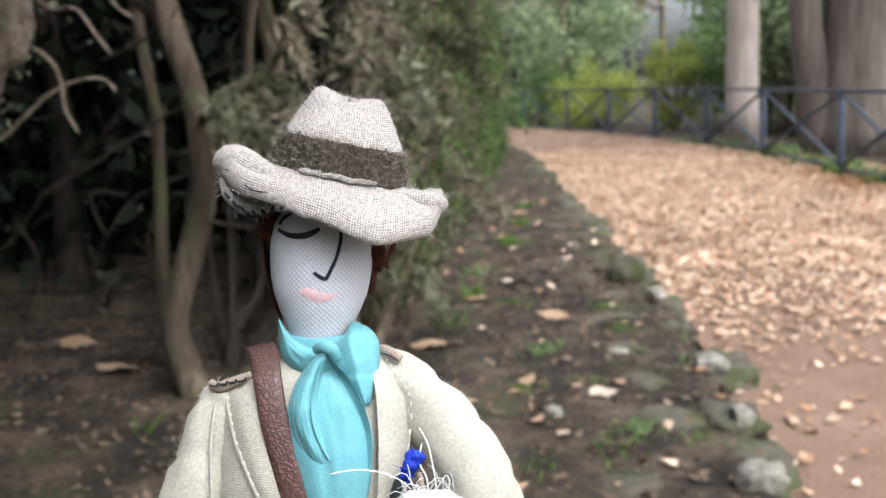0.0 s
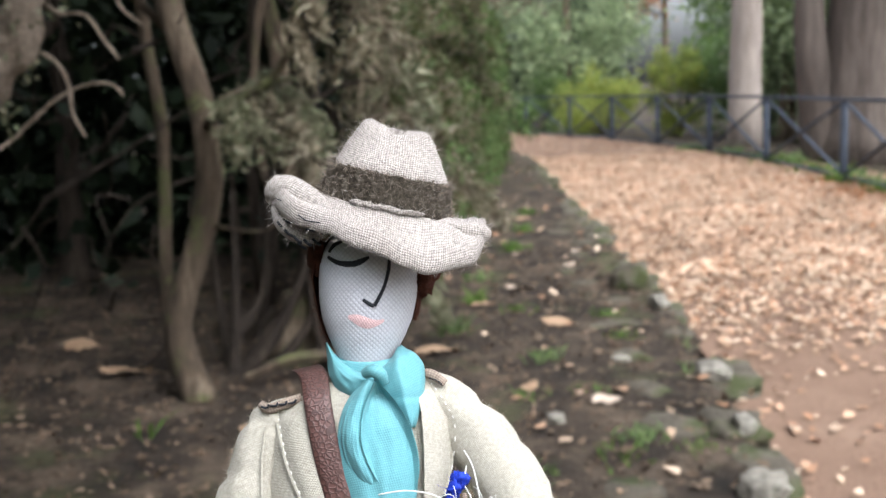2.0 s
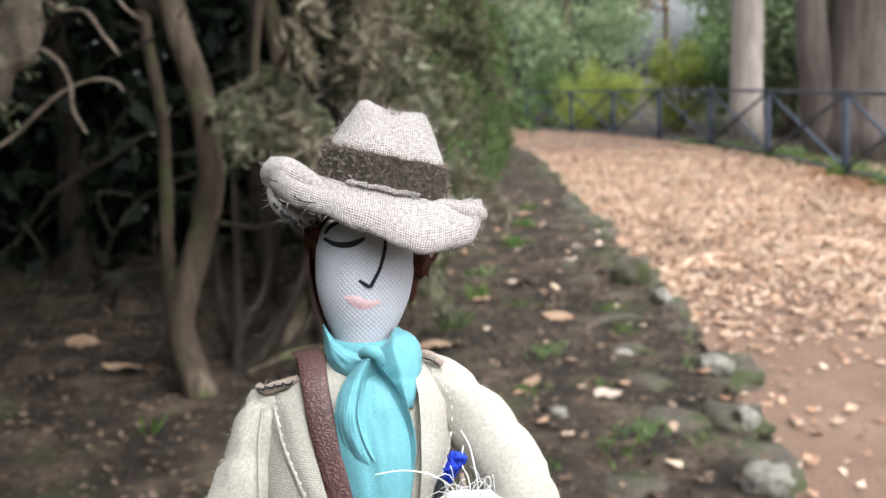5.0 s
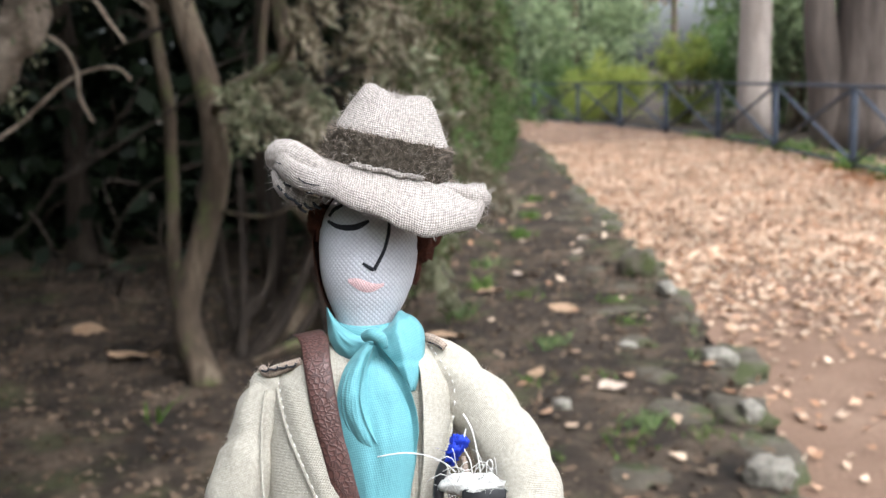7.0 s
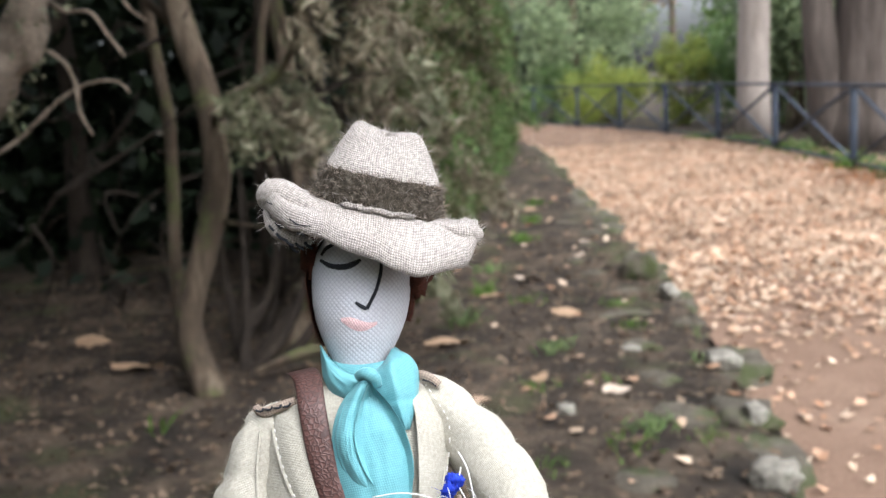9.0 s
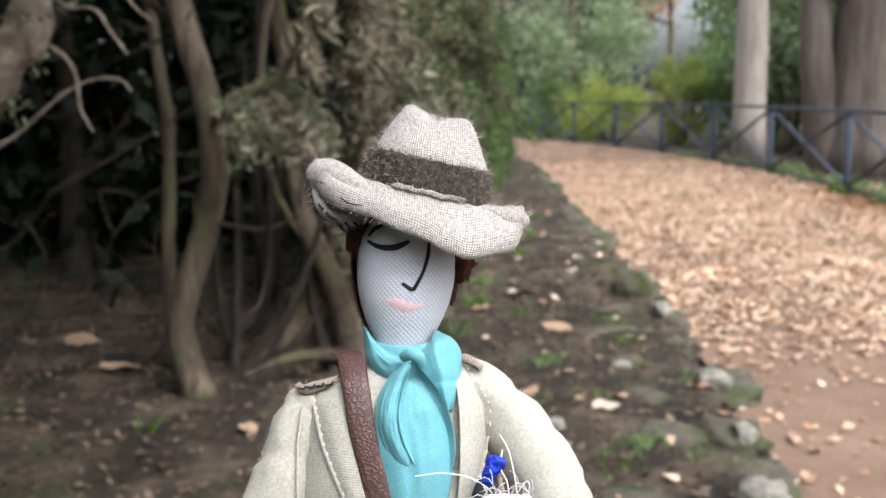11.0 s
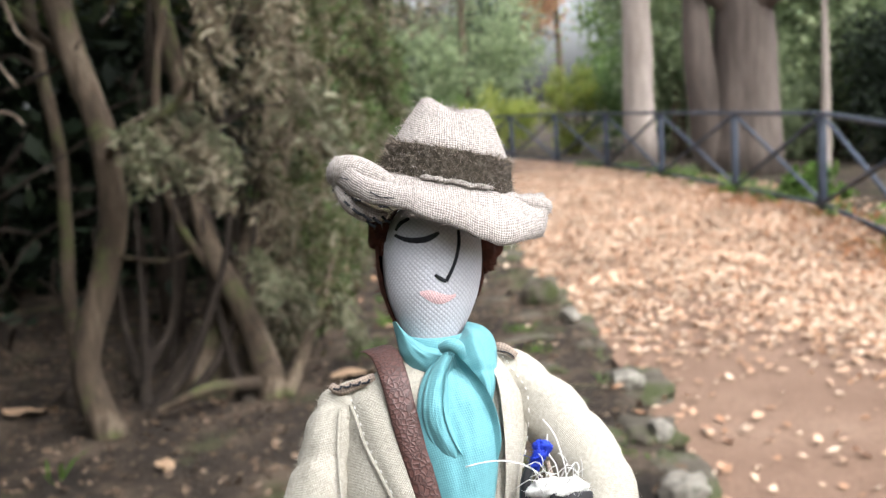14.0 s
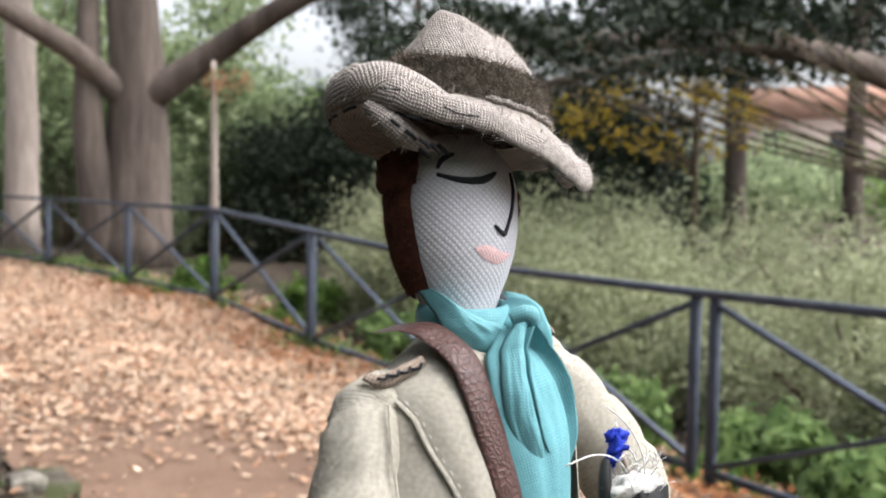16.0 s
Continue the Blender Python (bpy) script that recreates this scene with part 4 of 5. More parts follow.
vo_.inputs["Scale"].default_value = 760
wv_ = n_.new("ShaderNodeTexNoise")
wv_.inputs["Scale"].default_value = 420
ad_ = n_.new("ShaderNodeVectorMath")
ad_.operation = "MULTIPLY_ADD"
ad_.inputs[1].default_value = (0.0016, 0.0016, 0)
l_.new(uv_.outputs[0], wv_.inputs["Vector"])
l_.new(wv_.outputs["Color"], ad_.inputs[0])
l_.new(uv_.outputs[0], ad_.inputs[2])
l_.new(ad_.outputs[0], vo_.inputs["Vector"])
l_.new(ramp(n_, l_, vo_.outputs["Distance"], [(0.0, (0.045, 0.021, 0.018)), (0.2, (0.095, 0.044, 0.037))]), b_.inputs["Base Color"])
b_.inputs["Roughness"].default_value = 0.5
lr_ = ramp(n_, l_, vo_.outputs["Distance"], [(0.0, (0, 0, 0)), (0.25, (1, 1, 1))])
bump(n_, l_, b_, lr_, 0.6, 0.0002)
DOLL_MATS = [M_jacket, M_linen, M_band, M_face, M_hair, M_black, M_pink, M_scarf, M_leather, M_white, M_taupe, M_blue, M_plastic]
JACKET, LINEN, BAND, FACE, HAIR, BLACK, PINK, SCARF, LEATHER, WHITE, TAUPE, BLUE, PLASTIC = range(13)
DOLL_AT = pose(-0.02360, 0.24520, 1.45281, 79.87, 2.55, 0.40)
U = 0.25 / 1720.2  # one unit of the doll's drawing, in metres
dv, df, dm, duv = [], [], [], []
drng = R_(900)


def D(x, y, z):
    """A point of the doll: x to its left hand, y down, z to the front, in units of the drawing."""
    k = 1 - z / 1720.2
    return (((x - 784) * k + 136) * U, -((y - 441) * k - 29) * U, z * U)


def skin(grid, mat, closed=False, fuzz=0, fuzz_len=10, fuzz_mat=None):
    """A surface over a grid of points, with UV in metres; fuzz: loose fibres standing off it."""
    g = np.array([[D(*p) for p in row] for row in grid])
    rows, cols = g.shape[:2]
    base = len(dv)
    dv.extend(map(tuple, g.reshape(-1, 3)))
    du = np.zeros((rows, cols + 1))
    w = np.linalg.norm(np.diff(np.concatenate([g, g[:, :1]], 1), axis=1), axis=2)
    du[:, 1:] = np.cumsum(w, 1)
    du -= du[:, [cols // 4 if closed else cols // 2]]
    h = np.zeros((rows, cols + 1))
    h[1:, :] = np.cumsum(np.linalg.norm(np.diff(g, axis=0), axis=2).mean(1))[:, None]
    for i in range(rows - 1):
        for j in range(cols if closed else cols - 1):
            k = (j + 1) % cols
            df.append((base + i * cols + j, base + i * cols + k, base + (i + 1) * cols + k, base + (i + 1) * cols + j))
            dm.append(mat)
            duv.extend([(du[i, j], h[i, j]), (du[i, j + 1], h[i, j + 1]), (du[i + 1, j + 1], h[i + 1, j + 1]), (du[i + 1, j], h[i + 1, j])])
    if fuzz:
        mid = g.reshape(-1, 3).mean(0)
        for _ in range(fuzz):
            i, j = drng.integers(0, rows - 1), drng.integers(0, cols - 1)
            a, b, c = g[i, j], g[i, j + 1], g[i + 1, j]
            p = a + (b - a) * drng.uniform() + (c - a) * drng.uniform()
            nrm = np.cross(b - a, c - a)
            ln = np.linalg.norm(nrm)
            if ln < 1e-12:
                continue
            nrm /= ln
            axis = np.array([mid[0], p[1], mid[2]])
            if np.dot(nrm, p - axis) < 0:
                nrm = -nrm
            d = nrm + drng.normal(size=3) * 0.7
            d *= fuzz_len * U * drng.uniform(0.4, 1.8) / np.linalg.norm(d)
            s = np.cross(d, drng.normal(size=3))
            s *= 0.36 * U / (np.linalg.norm(s) + 1e-9)
            bend = drng.normal(size=3) * fuzz_len * U * 0.4
            k = len(dv)
            dv.extend(map(tuple, (p - s, p + s, p + d * 0.6 + bend * 0.5 + s * 0.7, p + d * 0.6 + bend * 0.5 - s * 0.7, p + d + bend)))
            for q in ((k, k + 1, k + 2, k + 3), (k + 3, k + 2, k + 4)):
                df.append(q)
                dm.append(mat if fuzz_mat is None else fuzz_mat)
                duv.extend([(0, 0)] * len(q))


def cord(points, radius, mat, n=14, seg=7, squash=1.0, fuzz=0):
    """A thread, sleeve or strap of round section along points (x, y, z); radius: one or one each."""
    p = spline(points, n)
    r = np.full(n, float(radius)) if np.isscalar(radius) else spline(np.array(radius, float)[:, None], n)[:, 0]
    grid = []
    for i in range(n):
        d = p[min(i + 1, n - 1)] - p[max(i - 1, 0)]
        d /= np.linalg.norm(d) + 1e-9
        s = np.cross(d, (0, 0, 1.0))
        s /= np.linalg.norm(s) + 1e-9
        o = np.cross(s, d)
        grid.append([tuple(p[i] + r[i] * (math.cos(a) * s + squash * math.sin(a) * o)) for a in np.linspace(0, 2 * math.pi, seg, endpoint=False)])
    tip = lambda q: [tuple(np.array(q).mean(0) * 0.999 + np.array(v) * 0.001) for v in q]
    skin([tip(grid[0])] + grid + [tip(grid[-1])], mat, True, fuzz, 9)


def blob(x, y, z, rx, ry, rz, mat, n=10, lump=0.0, fuzz=0):
    grid = []
    for i in range(n + 1):
        v = math.pi * i / n
        row = []
        for j in range(2 * n):
            a = math.pi * j / n
            k = 1 + lump * noise.noise((3 * math.cos(a) * math.sin(v) + x, 3 * math.cos(v) + y, 3 * math.sin(a) * math.sin(v)))
            row.append((x + rx * k * math.sin(v) * math.cos(a), y - ry * k * math.cos(v), z + rz * k * math.sin(v) * math.sin(a)))
        grid.append(row)
    skin(grid, mat, True, fuzz, 9)


# head: an egg of stuffed mesh cloth
HZ = -80
H_Y = [330, 350, 380, 410, 440, 470, 500, 530, 555, 580, 600, 630]
H_W = [30, 62, 82, 88, 88, 86, 80, 69, 57, 46, 41, 42]


def head_w(y):
    return float(np.interp(y, H_Y, H_W))


def head_x(y):
    return 652 - 0.03 * (y - 450) * 0.5 + 0.02 * (450 - y)


def head_z(x, y):
    k = min(0.98, abs(x - head_x(y)) / head_w(y))
    return HZ + 0.92 * head_w(y) * math.sqrt(1 - k * k)


skin([[(head_x(y) + head_w(y) * math.cos(a), y, HZ + 0.92 * head_w(y) * math.sin(a)) for a in np.linspace(0, 2 * math.pi, 48, endpoint=False)] for y in np.linspace(330, 630, 36)], FACE, True)
# felt hair round the sides and back
hair = []
for i, y in enumerate(np.linspace(335, 545, 16)):
    row = []
    for a in np.linspace(radians(-193), radians(14), 56):
        side = math.cos(a)
        w = head_w(y) + 6 + 6 * max(0, abs(side)) * math.exp(-((y - 420) / 55) ** 2) + 2.5 * noise.noise((a * 6, y * 0.05, 1))
        drop = (y - 335) * (0.7 if side > 0.3 else 1.0)
        yy = 335 + drop + 5 * noise.noise((a * 4, 2, 0)) * i / 15
        row.append((head_x(yy) + w * math.cos(a), yy, HZ - 4 + 0.98 * (head_w(yy) + 7) * math.sin(a)))
    hair.append(row)
skin(hair, HAIR, False, 1600, 9)
blob(742, 420, -96, 32, 44, 40, HAIR, 14, 0.5, 500)
blob(733, 462, -104, 12, 40, 30, HAIR, 12, 0.5, 250)
blob(566, 388, -96, 20, 34, 34, HAIR, 12, 0.5, 300)


def stroke(points, r, mat=BLACK, lift=1.2):
    cord([(x, y, head_z(x, y) + lift) for x, y in points], r, mat, 16, 6, 0.7)


stroke([(581, 392), (600, 402), (625, 403), (640, 398), (653, 391)], [3, 4.5, 5.5, 5, 2.5])
stroke([(594, 398), (612, 406), (630, 402)], [2, 3, 3])
stroke([(583, 384), (592, 372), (606, 364)], [3, 4.5, 3])
stroke([(689, 388), (688, 412), (681, 440), (672, 460), (662, 478)], [2.6, 3.2, 3.0, 3.2, 3.6])
stroke([(642, 466), (652, 473), (662, 478)], [2.6, 3.4, 3.4])
lips = []
for v in np.linspace(0, 1, 6):
    row = []
    for u in np.linspace(0, 1, 14):
        x = 616 + 64 * u
        top, low = 494 + 7 * u + 5 * math.sin(math.pi * u * 2) * -0.6, 500 + 6 * u + 15 * math.sin(math.pi * u)
        y = top + (low - top) * v
        row.append((x, y, head_z(x, y) + 0.9 + 1.6 * math.sin(math.pi * v) * math.sin(math.pi * u)))
    lips.append(row)
skin(lips, PINK)

# hat: creased crown, felt band, rolled and drooping brim
HX, HY = 682, 303
lean_, nod_ = radians(12.0), radians(2)


def hat(r_x, h, r_z):
    """A place on the hat: r_x across, h up its axis, r_z to the front."""
    h2, z2 = h * math.cos(nod_) - r_z * math.sin(nod_), h * math.sin(nod_) + r_z * math.cos(nod_)
    return (HX + r_x * math.cos(lean_) + h2 * math.sin(lean_) * 0.75, HY + r_x * math.sin(lean_) - h2 * math.cos(lean_), HZ + 2 + z2)


crown = []
for h, r in [(-10, 112), (0, 113), (15, 112), (30, 110), (46, 107), (62, 103), (72, 98), (82, 93), (92, 87), (102, 81), (112, 74), (120, 69), (128, 63), (134, 57), (138, 49), (139, 40), (137, 28), (134, 16), (133, 7), (133, 0.5)]:
    row = []
    for a in np.linspace(0, 2 * math.pi, 88, endpoint=False):
        k = max(0, (h - 86) / 52) if r > 30 else 0.8
        q = r * (1 + 0.02 * math.sin(3 * a + h * 0.02) + 0.05 * k * math.cos(2 * a)) + 3.5 * noise.noise((2.2 * math.cos(a), 2.2 * math.sin(a), h * 0.025 + 7))
        k *= min(1, r / 60)
        lift = k * (9 * math.cos(2 * a) - 5 * math.sin(a) + 2 * math.cos(a + 2.6)) + 2.5 * noise.noise((3 * math.cos(a), 3 * math.sin(a), h * 0.03))
        row.append(hat(q * math.cos(a), h + lift, 0.95 * q * math.sin(a) * (1 - 0.16 * k)))
    crown.append(row)
skin(crown, LINEN, True, 1300, 10)
bandg = []
for h, o in [(-4, 1), (-2, 6), (14, 7), (34, 6.5), (52, 6), (60, 5), (62, 1)]:
    row = []
    for a in np.linspace(0, 2 * math.pi, 60, endpoint=False):
        r = 113 - 0.15 * max(0, h) + o + 1.8 * noise.noise((7 * math.cos(a), 7 * math.sin(a), h * 0.15))
        row.append(hat(r * math.cos(a), h + 3 * noise.noise((4 * math.cos(a), 4 * math.sin(a), 5)), 0.95 * r * math.sin(a)))
    bandg.append(row)
skin(bandg, BAND, True, 5000, 8)
skin(bandg, BAND, True, 1500, 9, TAUPE)
B_A = [0, 30, 60, 90, 120, 150, 180, 210, 270, 330, 360]
B_D = [4, 52, 68, 64, 48, 28, 14, 18, 40, 12, 4]
B_R = [180, 192, 180, 164, 172, 192, 203, 190, 165, 172, 180]
B_C = [10, 4, 0, 0, 2, 6, 12, 10, 8, 8, 10]
B_T = [1.5, 1.6, 1.5, 1.4, 1.4, 1.7, 2.3, 2.0, 1.3, 1.4, 1.5]


def brim(a, s, under):
    k = math.degrees(a) % 360
    d, r1, c = np.interp(k, B_A, B_D), np.interp(k, B_A, B_R), np.interp(k, B_A, B_C)
    under *= np.interp(k, B_A, B_T) if s > 0.3 else 1
    wave = 4 * math.sin(4 * a + 0.6) * s + 9 * noise.noise((2.5 * math.cos(a), 2.5 * math.sin(a), s)) + 3.5 * noise.noise((7 * math.cos(a), 7 * math.sin(a), 2 * s))
    r = 108 + (r1 - 108) * s
    h = -d * s ** 1.25 + c * s ** 3 + wave
    return hat(r * math.cos(a), h - under, 0.95 * r * math.sin(a))


profile = [(0.0, -3), (0.15, -4), (0.35, -3), (0.6, -3), (0.8, -5), (0.93, -7), (1.0, -5), (1.04, 1), (1.05, 7), (1.02, 14), (0.95, 18), (0.86, 17), (0.7, 13), (0.4, 10), (0.0, 10)]
skin([[brim(a, s, u) for a in np.linspace(0, 2 * math.pi, 128, endpoint=False)] for s, u in profile], LINEN, True, 2200, 9)
for a0, a1 in [(150, 157), (163, 171), (178, 186), (193, 200), (133, 138), (207, 214)]:
    cord([brim(radians(a0 + (a1 - a0) * k / 3), 0.93, 19.5) for k in range(4)], 2.4, BLACK, 8, 5)
for a0, a1, s in [(158, 176, 0.99), (128, 142, 1.0)]:
    cord([brim(radians(a0 + (a1 - a0) * k / 3), s + 0.05, 3 + 4 * math.sin(k)) for k in range(4)], 1.3, BLACK, 10, 5)
# the puffed roll at one end of the brim, its ragged underside, and the fold at the other end
cord([(483, 292, -78), (492, 277, -62), (512, 275, -44), (545, 290, -22), (584, 312, -2)], [13, 25, 28, 24, 13], LINEN, 26, 20, 1.0, 160)
cord([(488, 304, -58), (503, 330, -34), (530, 352, -24), (566, 358, -20)], [9, 17, 15, 6], LINEN, 22, 12, 1.0, 160)
cord([(796, 338, -14), (822, 345, -26), (848, 350, -46), (860, 352, -66)], [6, 15, 18, 12], LINEN, 20, 16, 1.0, 120)
cord([(770, 372, 2), (806, 385, -6), (836, 386, -30)], [10, 17, 13], LINEN, 18, 14, 0.8, 60)
cord([(806, 350, -2), (822, 364, -4), (838, 384, -12), (846, 394, -26)], 1.6, TAUPE, 14, 5)
cord([(500, 318, -22), (522, 328, -4), (546, 334, 6), (574, 352, 12)], [1.4, 2.2, 1.8, 1.0], BLACK, 18, 5)
for x, y, z in [(498, 336, -20), (510, 350, -8), (526, 361, -2), (544, 367, -2), (560, 366, -4), (534, 372, -12)]:
    cord([(x - 6, y - 7, z - 3), (x, y, z + 2), (x + 8, y + 4, z)], 2.8, BLACK, 8, 5)
for i in range(22):
    a = radians(58 + i * 2.8)
    x, y, z = brim(a, 0.16 + 0.05 * drng.uniform(), -9)
    blob(x, y, z, 7 + 4 * drng.uniform(), 4.5, 6, LINEN, 6, 0.9, 14)

# jacket: torso and sleeves
T_Y = [596, 612, 632, 660, 700, 780, 900, 1020, 1120, 1180]
T_W = [46, 74, 112, 146, 162, 164, 160, 150, 146, 120]
T_D = [40, 52, 66, 80, 92, 100, 100, 92, 84, 60]


def torso_z(x, y):
    yy = y + 0.15 * (x - 632) * max(0, 1 - (y - 600) / 400)
    w, d = np.interp(yy, T_Y, T_W), np.interp(yy, T_Y, T_D)
    k = min(0.97, abs(x - 632) / w)
    return HZ - 6 + d * math.sqrt(1 - k ** 3.2)


body = []
for y in np.linspace(596, 1180, 44):
    row = []
    for a in np.linspace(0, 2 * math.pi, 56, endpoint=False):
        w, d = np.interp(y, T_Y, T_W), np.interp(y, T_Y, T_D)
        x = 632 + w * math.cos(a)
        wr = 4 * noise.noise((x * 0.03, y * 0.02, 2)) + 1.5 * noise.noise((x * 0.09, y * 0.06, 6))
        deep = math.sqrt(max(0.0, 1 - abs(math.cos(a)) ** 3.2)) * (1 if math.sin(a) >= 0 else -1)
        row.append((x, y - 0.15 * (x - 632) * max(0, 1 - (y - 600) / 400), HZ - 6 + (d + wr) * deep))
    body.append(row)
skin(body, JACKET, True, 200, 8)


def sleeve(points, radii, seams):
    p, r = spline(points, 34), spline(np.array(radii, float)[:, None], 34)[:, 0]
    grid = []
    for i in range(34):
        d = p[min(i + 1, 33)] - p[max(i - 1, 0)]
        d /= np.linalg.norm(d)
        s = np.cross(d, (0, 0, 1.0))
        s /= np.linalg.norm(s)
        o = np.cross(s, d)
        row = []
        for a in np.linspace(0, 2 * math.pi, 56, endpoint=False):
            fold = 4.5 * noise.noise((math.cos(a) * 1.4, math.sin(a) * 1.4, i * 0.32)) + 1.8 * noise.noise((math.cos(a) * 4, math.sin(a) * 4, i * 0.7)) - sum(6.5 * math.exp(-((i - q + 1.5 * math.sin(a)) / 0.7) ** 2) for q in seams)
            row.append(tuple(p[i] + (r[i] + fold) * (math.cos(a) * s + 0.95 * math.sin(a) * o)))
        grid.append(row)
    first, last = np.array(grid[0]), np.array(grid[-1])
    shrink = lambda ring, f: [tuple(v) for v in ring.mean(0) + (ring - ring.mean(0)) * f]
    grid = [shrink(first, 0.05), shrink(first, 0.75)] + grid + [shrink(last, 0.75), shrink(last, 0.05)]
    return grid


def capped(grid, fuzz):
    skin(grid, JACKET, True, fuzz, 5)


capped(sleeve([(532, 664, -96), (494, 684, -86), (472, 712, -82), (450, 790, -78), (421, 882, -74), (406, 980, -70), (430, 1090, -50)], [24, 40, 47, 53, 58, 57, 44], [10, 17, 24]), 3200)
capped(sleeve([(706, 646, -98), (762, 640, -88), (812, 676, -80), (864, 742, -70), (914, 815, -52), (934, 895, -30), (898, 960, -6), (840, 985, 6)], [24, 44, 52, 62, 65, 63, 56, 44], [10, 15, 20, 25]), 3200)


def flap(outer, inner, lift, mat=JACKET, rows=18, cols=7, edge=True):
    """A cloth facing laid on the jacket between two edges (x, y)."""
    a, b = spline(outer, rows), spline(inner, rows)
    grid = []
    for i in range(rows):
        row = []
        for u in np.linspace(0, 1, cols):
            x, y = a[i] + (b[i] - a[i]) * u
            row.append((x, y, torso_z(x, y) + lift * min(1, 0.25 + 4 * u) * (1 if edge else math.sin(math.pi * u))))
        grid.append(row)
    skin(grid, mat)


flap([(488, 655), (494, 700), (508, 760), (534, 825), (562, 890), (580, 960)], [(555, 630), (565, 690), (580, 750), (598, 820), (616, 890), (640, 960)], 14)
flap([(752, 606), (778, 640), (800, 688), (797, 760), (780, 830), (768, 890), (765, 960)], [(726, 612), (742, 650), (748, 700), (750, 760), (749, 830), (742, 890), (740, 960)], 24)
for up, pts in zip((13, 25), ([(488, 655), (494, 700), (508, 760), (534, 825), (562, 890)], [(760, 615), (784, 650), (801, 688), (797, 760), (781, 830), (770, 890)])):
    p = spline(pts, 46)
    cord([(q[0], q[1], torso_z(*q) + up * 0.4) for q in p], 4.0, JACKET, 46, 7, 0.5)
    for i in range(0, 45, 3):
        cord([(p[i][0] + 3, p[i][1], torso_z(*p[i]) + up), (p[i + 1][0] + 3, p[i + 1][1], torso_z(*p[i + 1]) + up)], 1.1, WHITE, 3, 4)
cord([(462, 650, -62), (475, 660, -48), (505, 650, -40), (534, 640, -38)], [7, 9, 9, 8], TAUPE, 10, 8, 0.5, 40)
for i in range(4):
    cord([(462 + 16 * i, 656 - 2 * i, -42 + 3 * i), (472 + 16 * i, 658 - 3 * i, -39 + 3 * i), (476 + 16 * i, 652 - 3 * i, -40 + 3 * i)], 2.2, BLACK, 6, 5)
cord([(742, 598, -56), (764, 600, -44), (788, 616, -42)], [7, 9, 7], TAUPE, 10, 8, 0.5, 40)
cord([(758, 606, -34), (772, 610, -32), (782, 618, -34)], 1.5, BLACK, 6, 5)

cord([(470, 690, -34), (463, 750, -26), (463, 820, -20), (467, 890, -16)], 2.4, JACKET, 30, 6, 0.6)

# leather strap across the chest
sp = spline([(540, 588, -110), (549, 592, -66), (557, 610, -34), (562, 650, 4), (574, 720, 20), (594, 800, 24), (616, 882, 22), (640, 960, 20), (668, 1040, 12)], 34)
strap = []
for i in range(34):
    x, y, z = sp[i]
    row = []
    for dx, dz in [(-24, 0), (-22, 4), (-12, 6), (0, 6.5), (12, 6), (22, 4), (24, 0), (20, -4), (-20, -4)]:
        zz = max(z, torso_z(x + dx, y) + 5) if i > 3 else z
        row.append((x + dx, y - dx * 0.22, zz + dz))
    strap.append(row)
skin(strap, LEATHER, True)

# turquoise scarf: band behind the neck, crossed collar, knot, puffed loop and tails
band = []
for a in np.linspace(0, 2 * math.pi, 60, endpoint=False):
    front, right = math.sin(a), math.cos(a)
    row = []
    for b in np.linspace(0, 2 * math.pi, 14, endpoint=False):
        w = (9 + 2.0 * math.sin(5 * a + 2 * b)) * math.cos(b)
        row.append((656 + 60 * right + w * right, 586 + 16 * front - 26 * math.sin(b) - 4 * right, HZ + 54 * front + w * front))
    band.append(row)
skin(band + [band[0]], SCARF, True)


def tail(left, right, lift, folds, depth, phase=0.0, rows=56, cols=44, rim=0.0, waves=3.2, tuck=0.0, back=0.0):
    """A doubled layer of scarf between two edges (x, y); rim: how far its edges stand up; tuck: how far its left edge sinks; back: how far its top goes round the neck."""
    a, b = spline(left, rows), spline(right, rows)
    grid = []
    for i in range(rows):
        v = i / (rows - 1)
        row, row2 = [], []
        for u in np.linspace(0, 1, cols):
            x, y = a[i] + (b[i] - a[i]) * u
            z = torso_z(x, max(y, 640)) + lift * (1.3 - 0.5 * v) * (1 - 0.75 * v ** 5 if rows < 60 else 1) + depth * math.sin(math.pi * u) ** 0.6 * min(1, 0.35 + 4 * v) * (1 - 0.9 * v ** 4 if rows < 60 else 1)
            z += folds * math.sin(math.pi * waves * u + phase + 1.5 * v) * (0.3 + 0.7 * math.sin(math.pi * min(1, v + 0.1)))
            z += rim * (1 - v ** 3) * (math.exp(-(u / 0.09) ** 2) + math.exp(-((1 - u) / 0.09) ** 2)) - tuck * math.exp(-(u / 0.25) ** 2)
            z -= back * (1 - v) ** 1.6
            z += 3 * noise.noise((u * 4, v * 5, phase)) + 1.2 * noise.noise((u * 11, v * 6, phase + 3))
            row.append((x, y, z))
            row2.append((x, y, z - 5))
        grid.append(row + row2[::-1])
    skin(grid, SCARF, True)


# collar that comes down from behind the neck to the knot
tail([(577, 544), (579, 572), (583, 602), (600, 632), (624, 652)], [(579, 543), (598, 570), (624, 590), (648, 598), (664, 606)], 8, 3, 20, 0.4, 40, 30, 2, 2.6, 14, 58)
# under layer, hanging down the chest
tail([(642, 610), (612, 648), (598, 692), (598, 745), (612, 805), (632, 882), (652, 960)], [(672, 610), (696, 650), (720, 700), (738, 750), (737, 810), (726, 882), (722, 960)], 14, 3, 16, 0.3, 60, 44, 0, 2.6, 6)
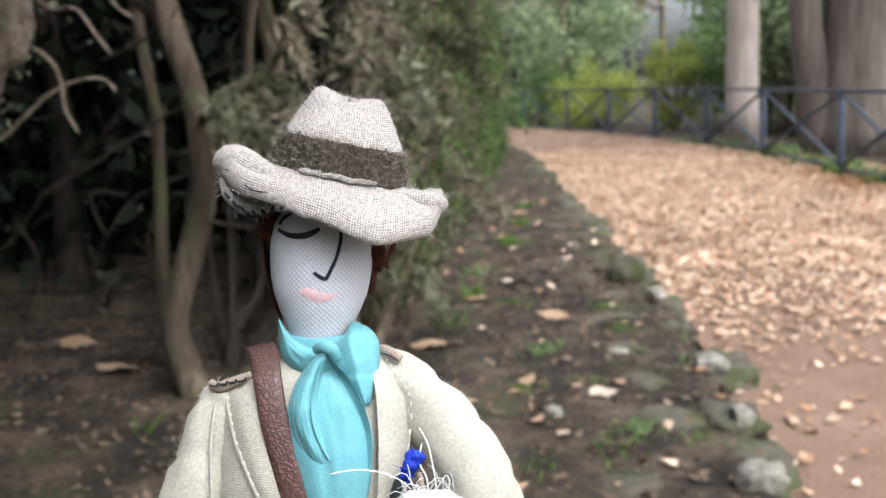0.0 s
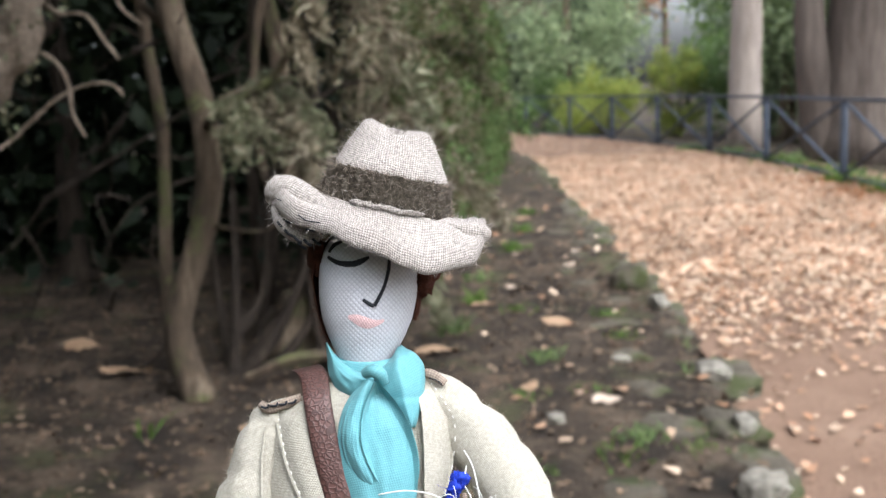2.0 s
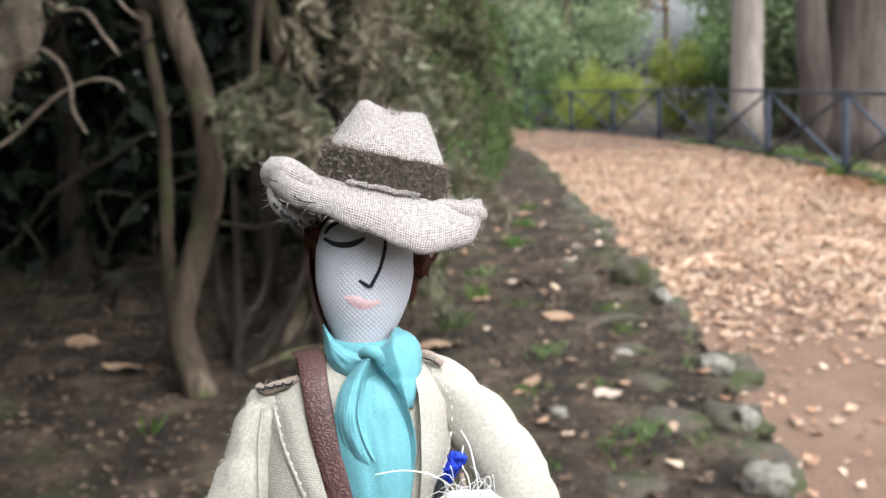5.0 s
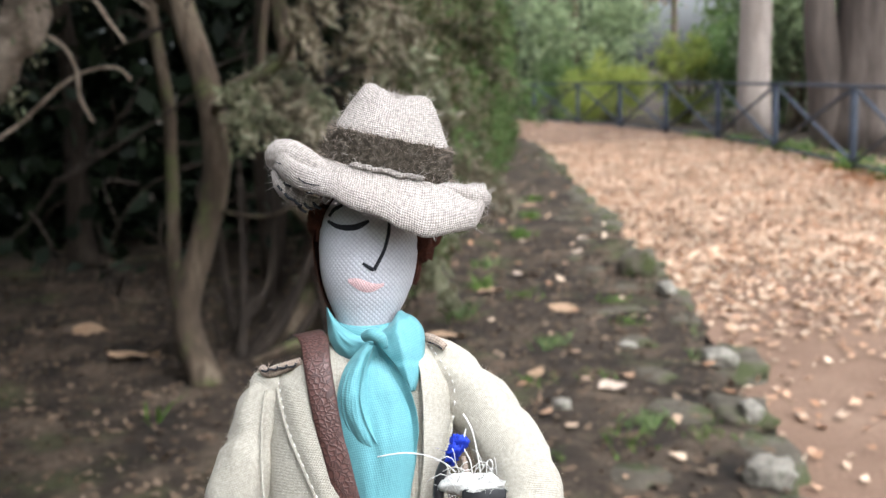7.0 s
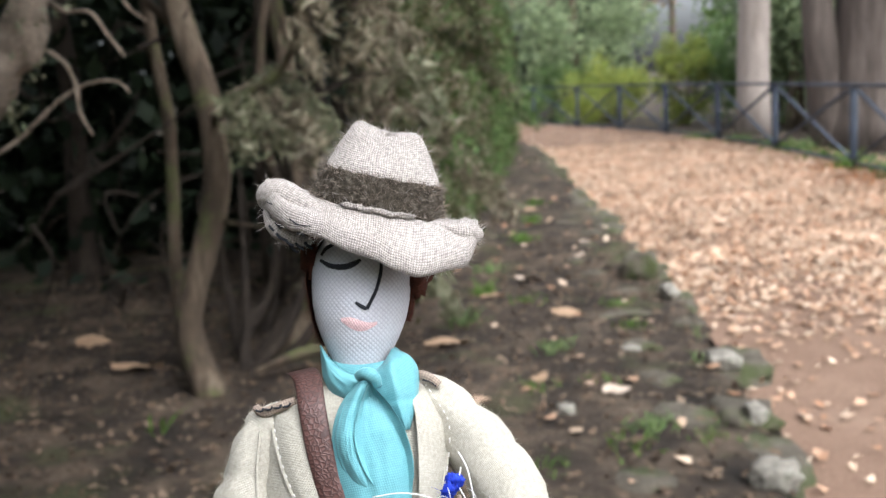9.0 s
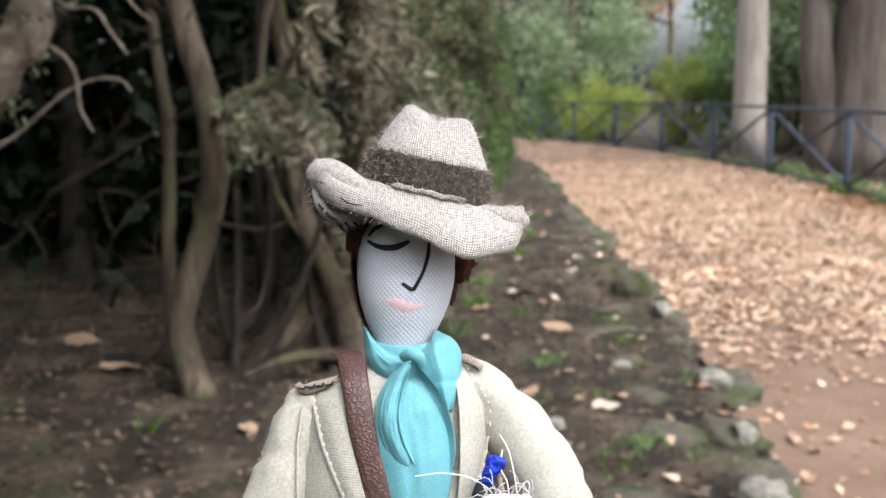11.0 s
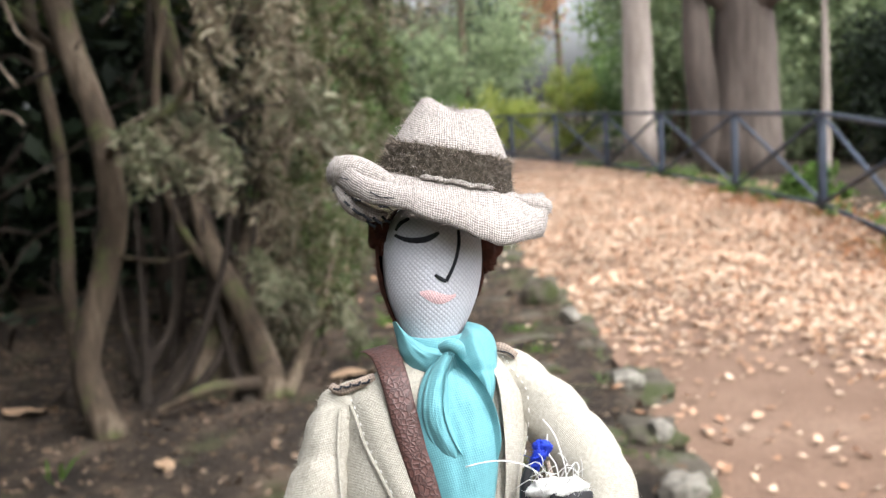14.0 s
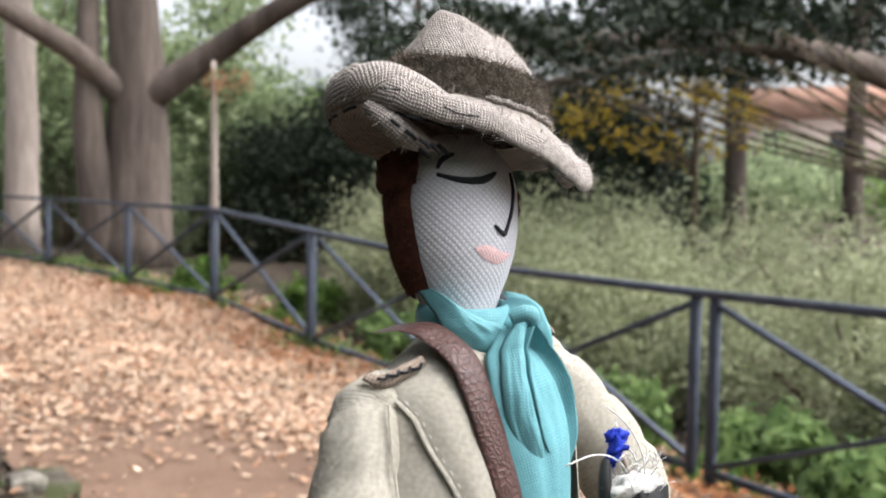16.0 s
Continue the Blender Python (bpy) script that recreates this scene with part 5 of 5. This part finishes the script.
# rolled fold beside the leaf-shaped front layer
tail([(648, 606), (622, 640), (606, 680), (604, 725), (622, 775), (652, 815)], [(662, 612), (648, 650), (640, 700), (649, 748), (668, 790), (690, 822)], 26, 2, 20, 2.0, 56, 30, 3, 1.5, 4)
tail([(662, 612), (646, 650), (637, 700), (647, 748), (670, 790), (700, 822)], [(668, 610), (702, 648), (726, 690), (740, 742), (739, 785), (724, 820)], 33, 1.5, -15, 1.1, 56, 40, 10, 1.2)
# puffed loop on the other side of the knot
tail([(688, 577), (668, 592), (660, 604), (670, 626), (698, 662), (722, 694)], [(705, 550), (733, 561), (750, 584), (752, 618), (746, 655), (735, 692)], 15, 4, 40, 0.7, 50, 40, 0, 4.0, 0, 56)
cord([(644, 598, 14), (658, 592, 26), (672, 598, 28), (680, 614, 18)], [9, 12, 12, 8], SCARF, 18, 12, 0.8)

# things in its hand: black box with a white fringe, blue yarn, loose threads
skin([[(x + (x - 857) * q, y, z + (z - 52) * q) for x, z in [(818, 30), (818, 70), (822, 74), (892, 70), (896, 66), (896, 30)]] for y, q in [(866, -1), (866, -0.04), (869, 0), (960, 0), (962, -1)]], PLASTIC, True)
blob(835, 858, 48, 58, 20, 26, WHITE, 12, 0.5, 260)
for i in range(20):
    x, y = 785 + 100 * drng.uniform(), 850 + 14 * drng.normal()
    a = drng.normal() * 0.8
    ln = 20 + 26 * drng.uniform()
    cord([(x, y, 66 + 8 * drng.normal()), (x + ln * 0.5 * math.sin(a), y - ln * 0.6, 72 + 6 * drng.normal()), (x + ln * math.sin(a) * 1.2, y - ln * math.cos(a) * 0.9, 74 + 8 * drng.normal())], 0.8, WHITE, 6, 4)
for x, y, z, r in [(797, 812, 44, 11), (806, 796, 48, 12), (816, 784, 46, 12), (806, 780, 40, 10), (799, 800, 50, 9)]:
    blob(x, y, z, r, r, r, BLUE, 9, 0.9, 30)
cord([(790, 812, 40), (780, 840, 42), (776, 880, 44), (778, 930, 40)], [8, 10, 10, 8], PLASTIC, 10, 8)
cord([(820, 808, 44), (824, 830, 48), (830, 846, 50)], [4, 5, 4], TAUPE, 8, 6)
for pts in ([(668, 809, 68), (715, 802, 74), (760, 808, 70), (790, 822, 66), (806, 836, 62)], [(820, 733, 20), (834, 758, 40), (842, 790, 56), (848, 822, 62), (850, 845, 60)], [(824, 760, 34), (820, 790, 50), (832, 815, 58), (836, 840, 60)], [(850, 836, 60), (866, 814, 66), (872, 826, 68), (862, 838, 64)]):
    cord(pts, 1.3, WHITE, 16, 5)
# trousers and feet, standing on the post
for sx in (586, 678):
    cord([(sx, 1130, -86), (sx - 2, 1230, -86), (sx, 1330, -84), (sx + 2, 1440, -84), (sx + 2, 1480, -84)], [62, 56, 44, 38, 34], JACKET, 20, 16)
    blob(sx + 2, 1482, -66, 36, 20, 58, LEATHER, 10)

me = bpy.data.meshes.new("doll")
me.from_pydata(dv, [], df)
for m in DOLL_MATS:
    me.materials.append(m)
me.polygons.foreach_set("material_index", dm)
me.polygons.foreach_set("use_smooth", [True] * len(df))
layer = me.uv_layers.new(name="UVMap")
layer.data.foreach_set("uv", np.array(duv, np.float32).ravel())
doll = tagged(new("doll", me), "cloth doll with linen hat, cream jacket and turquoise scarf", "doll")
doll.matrix_world = DOLL_AT
foot = DOLL_AT @ Vector(D(632, 1500, -80))
gz = lie(foot.x, foot.y)
stake = tube([(0, 0, -0.1), (0, 0, 0.4), (0, 0, 0.8), (0, 0, foot.z - gz - 0.006), (0, 0, foot.z - gz)], [0.034, 0.033, 0.032, 0.031, 0.027], 16, 0.02, R_(5))
post = tagged(part("wooden_post", stake, M_wood), "slim weathered wooden post under the doll", "post")
post.location = (foot.x, foot.y, gz)
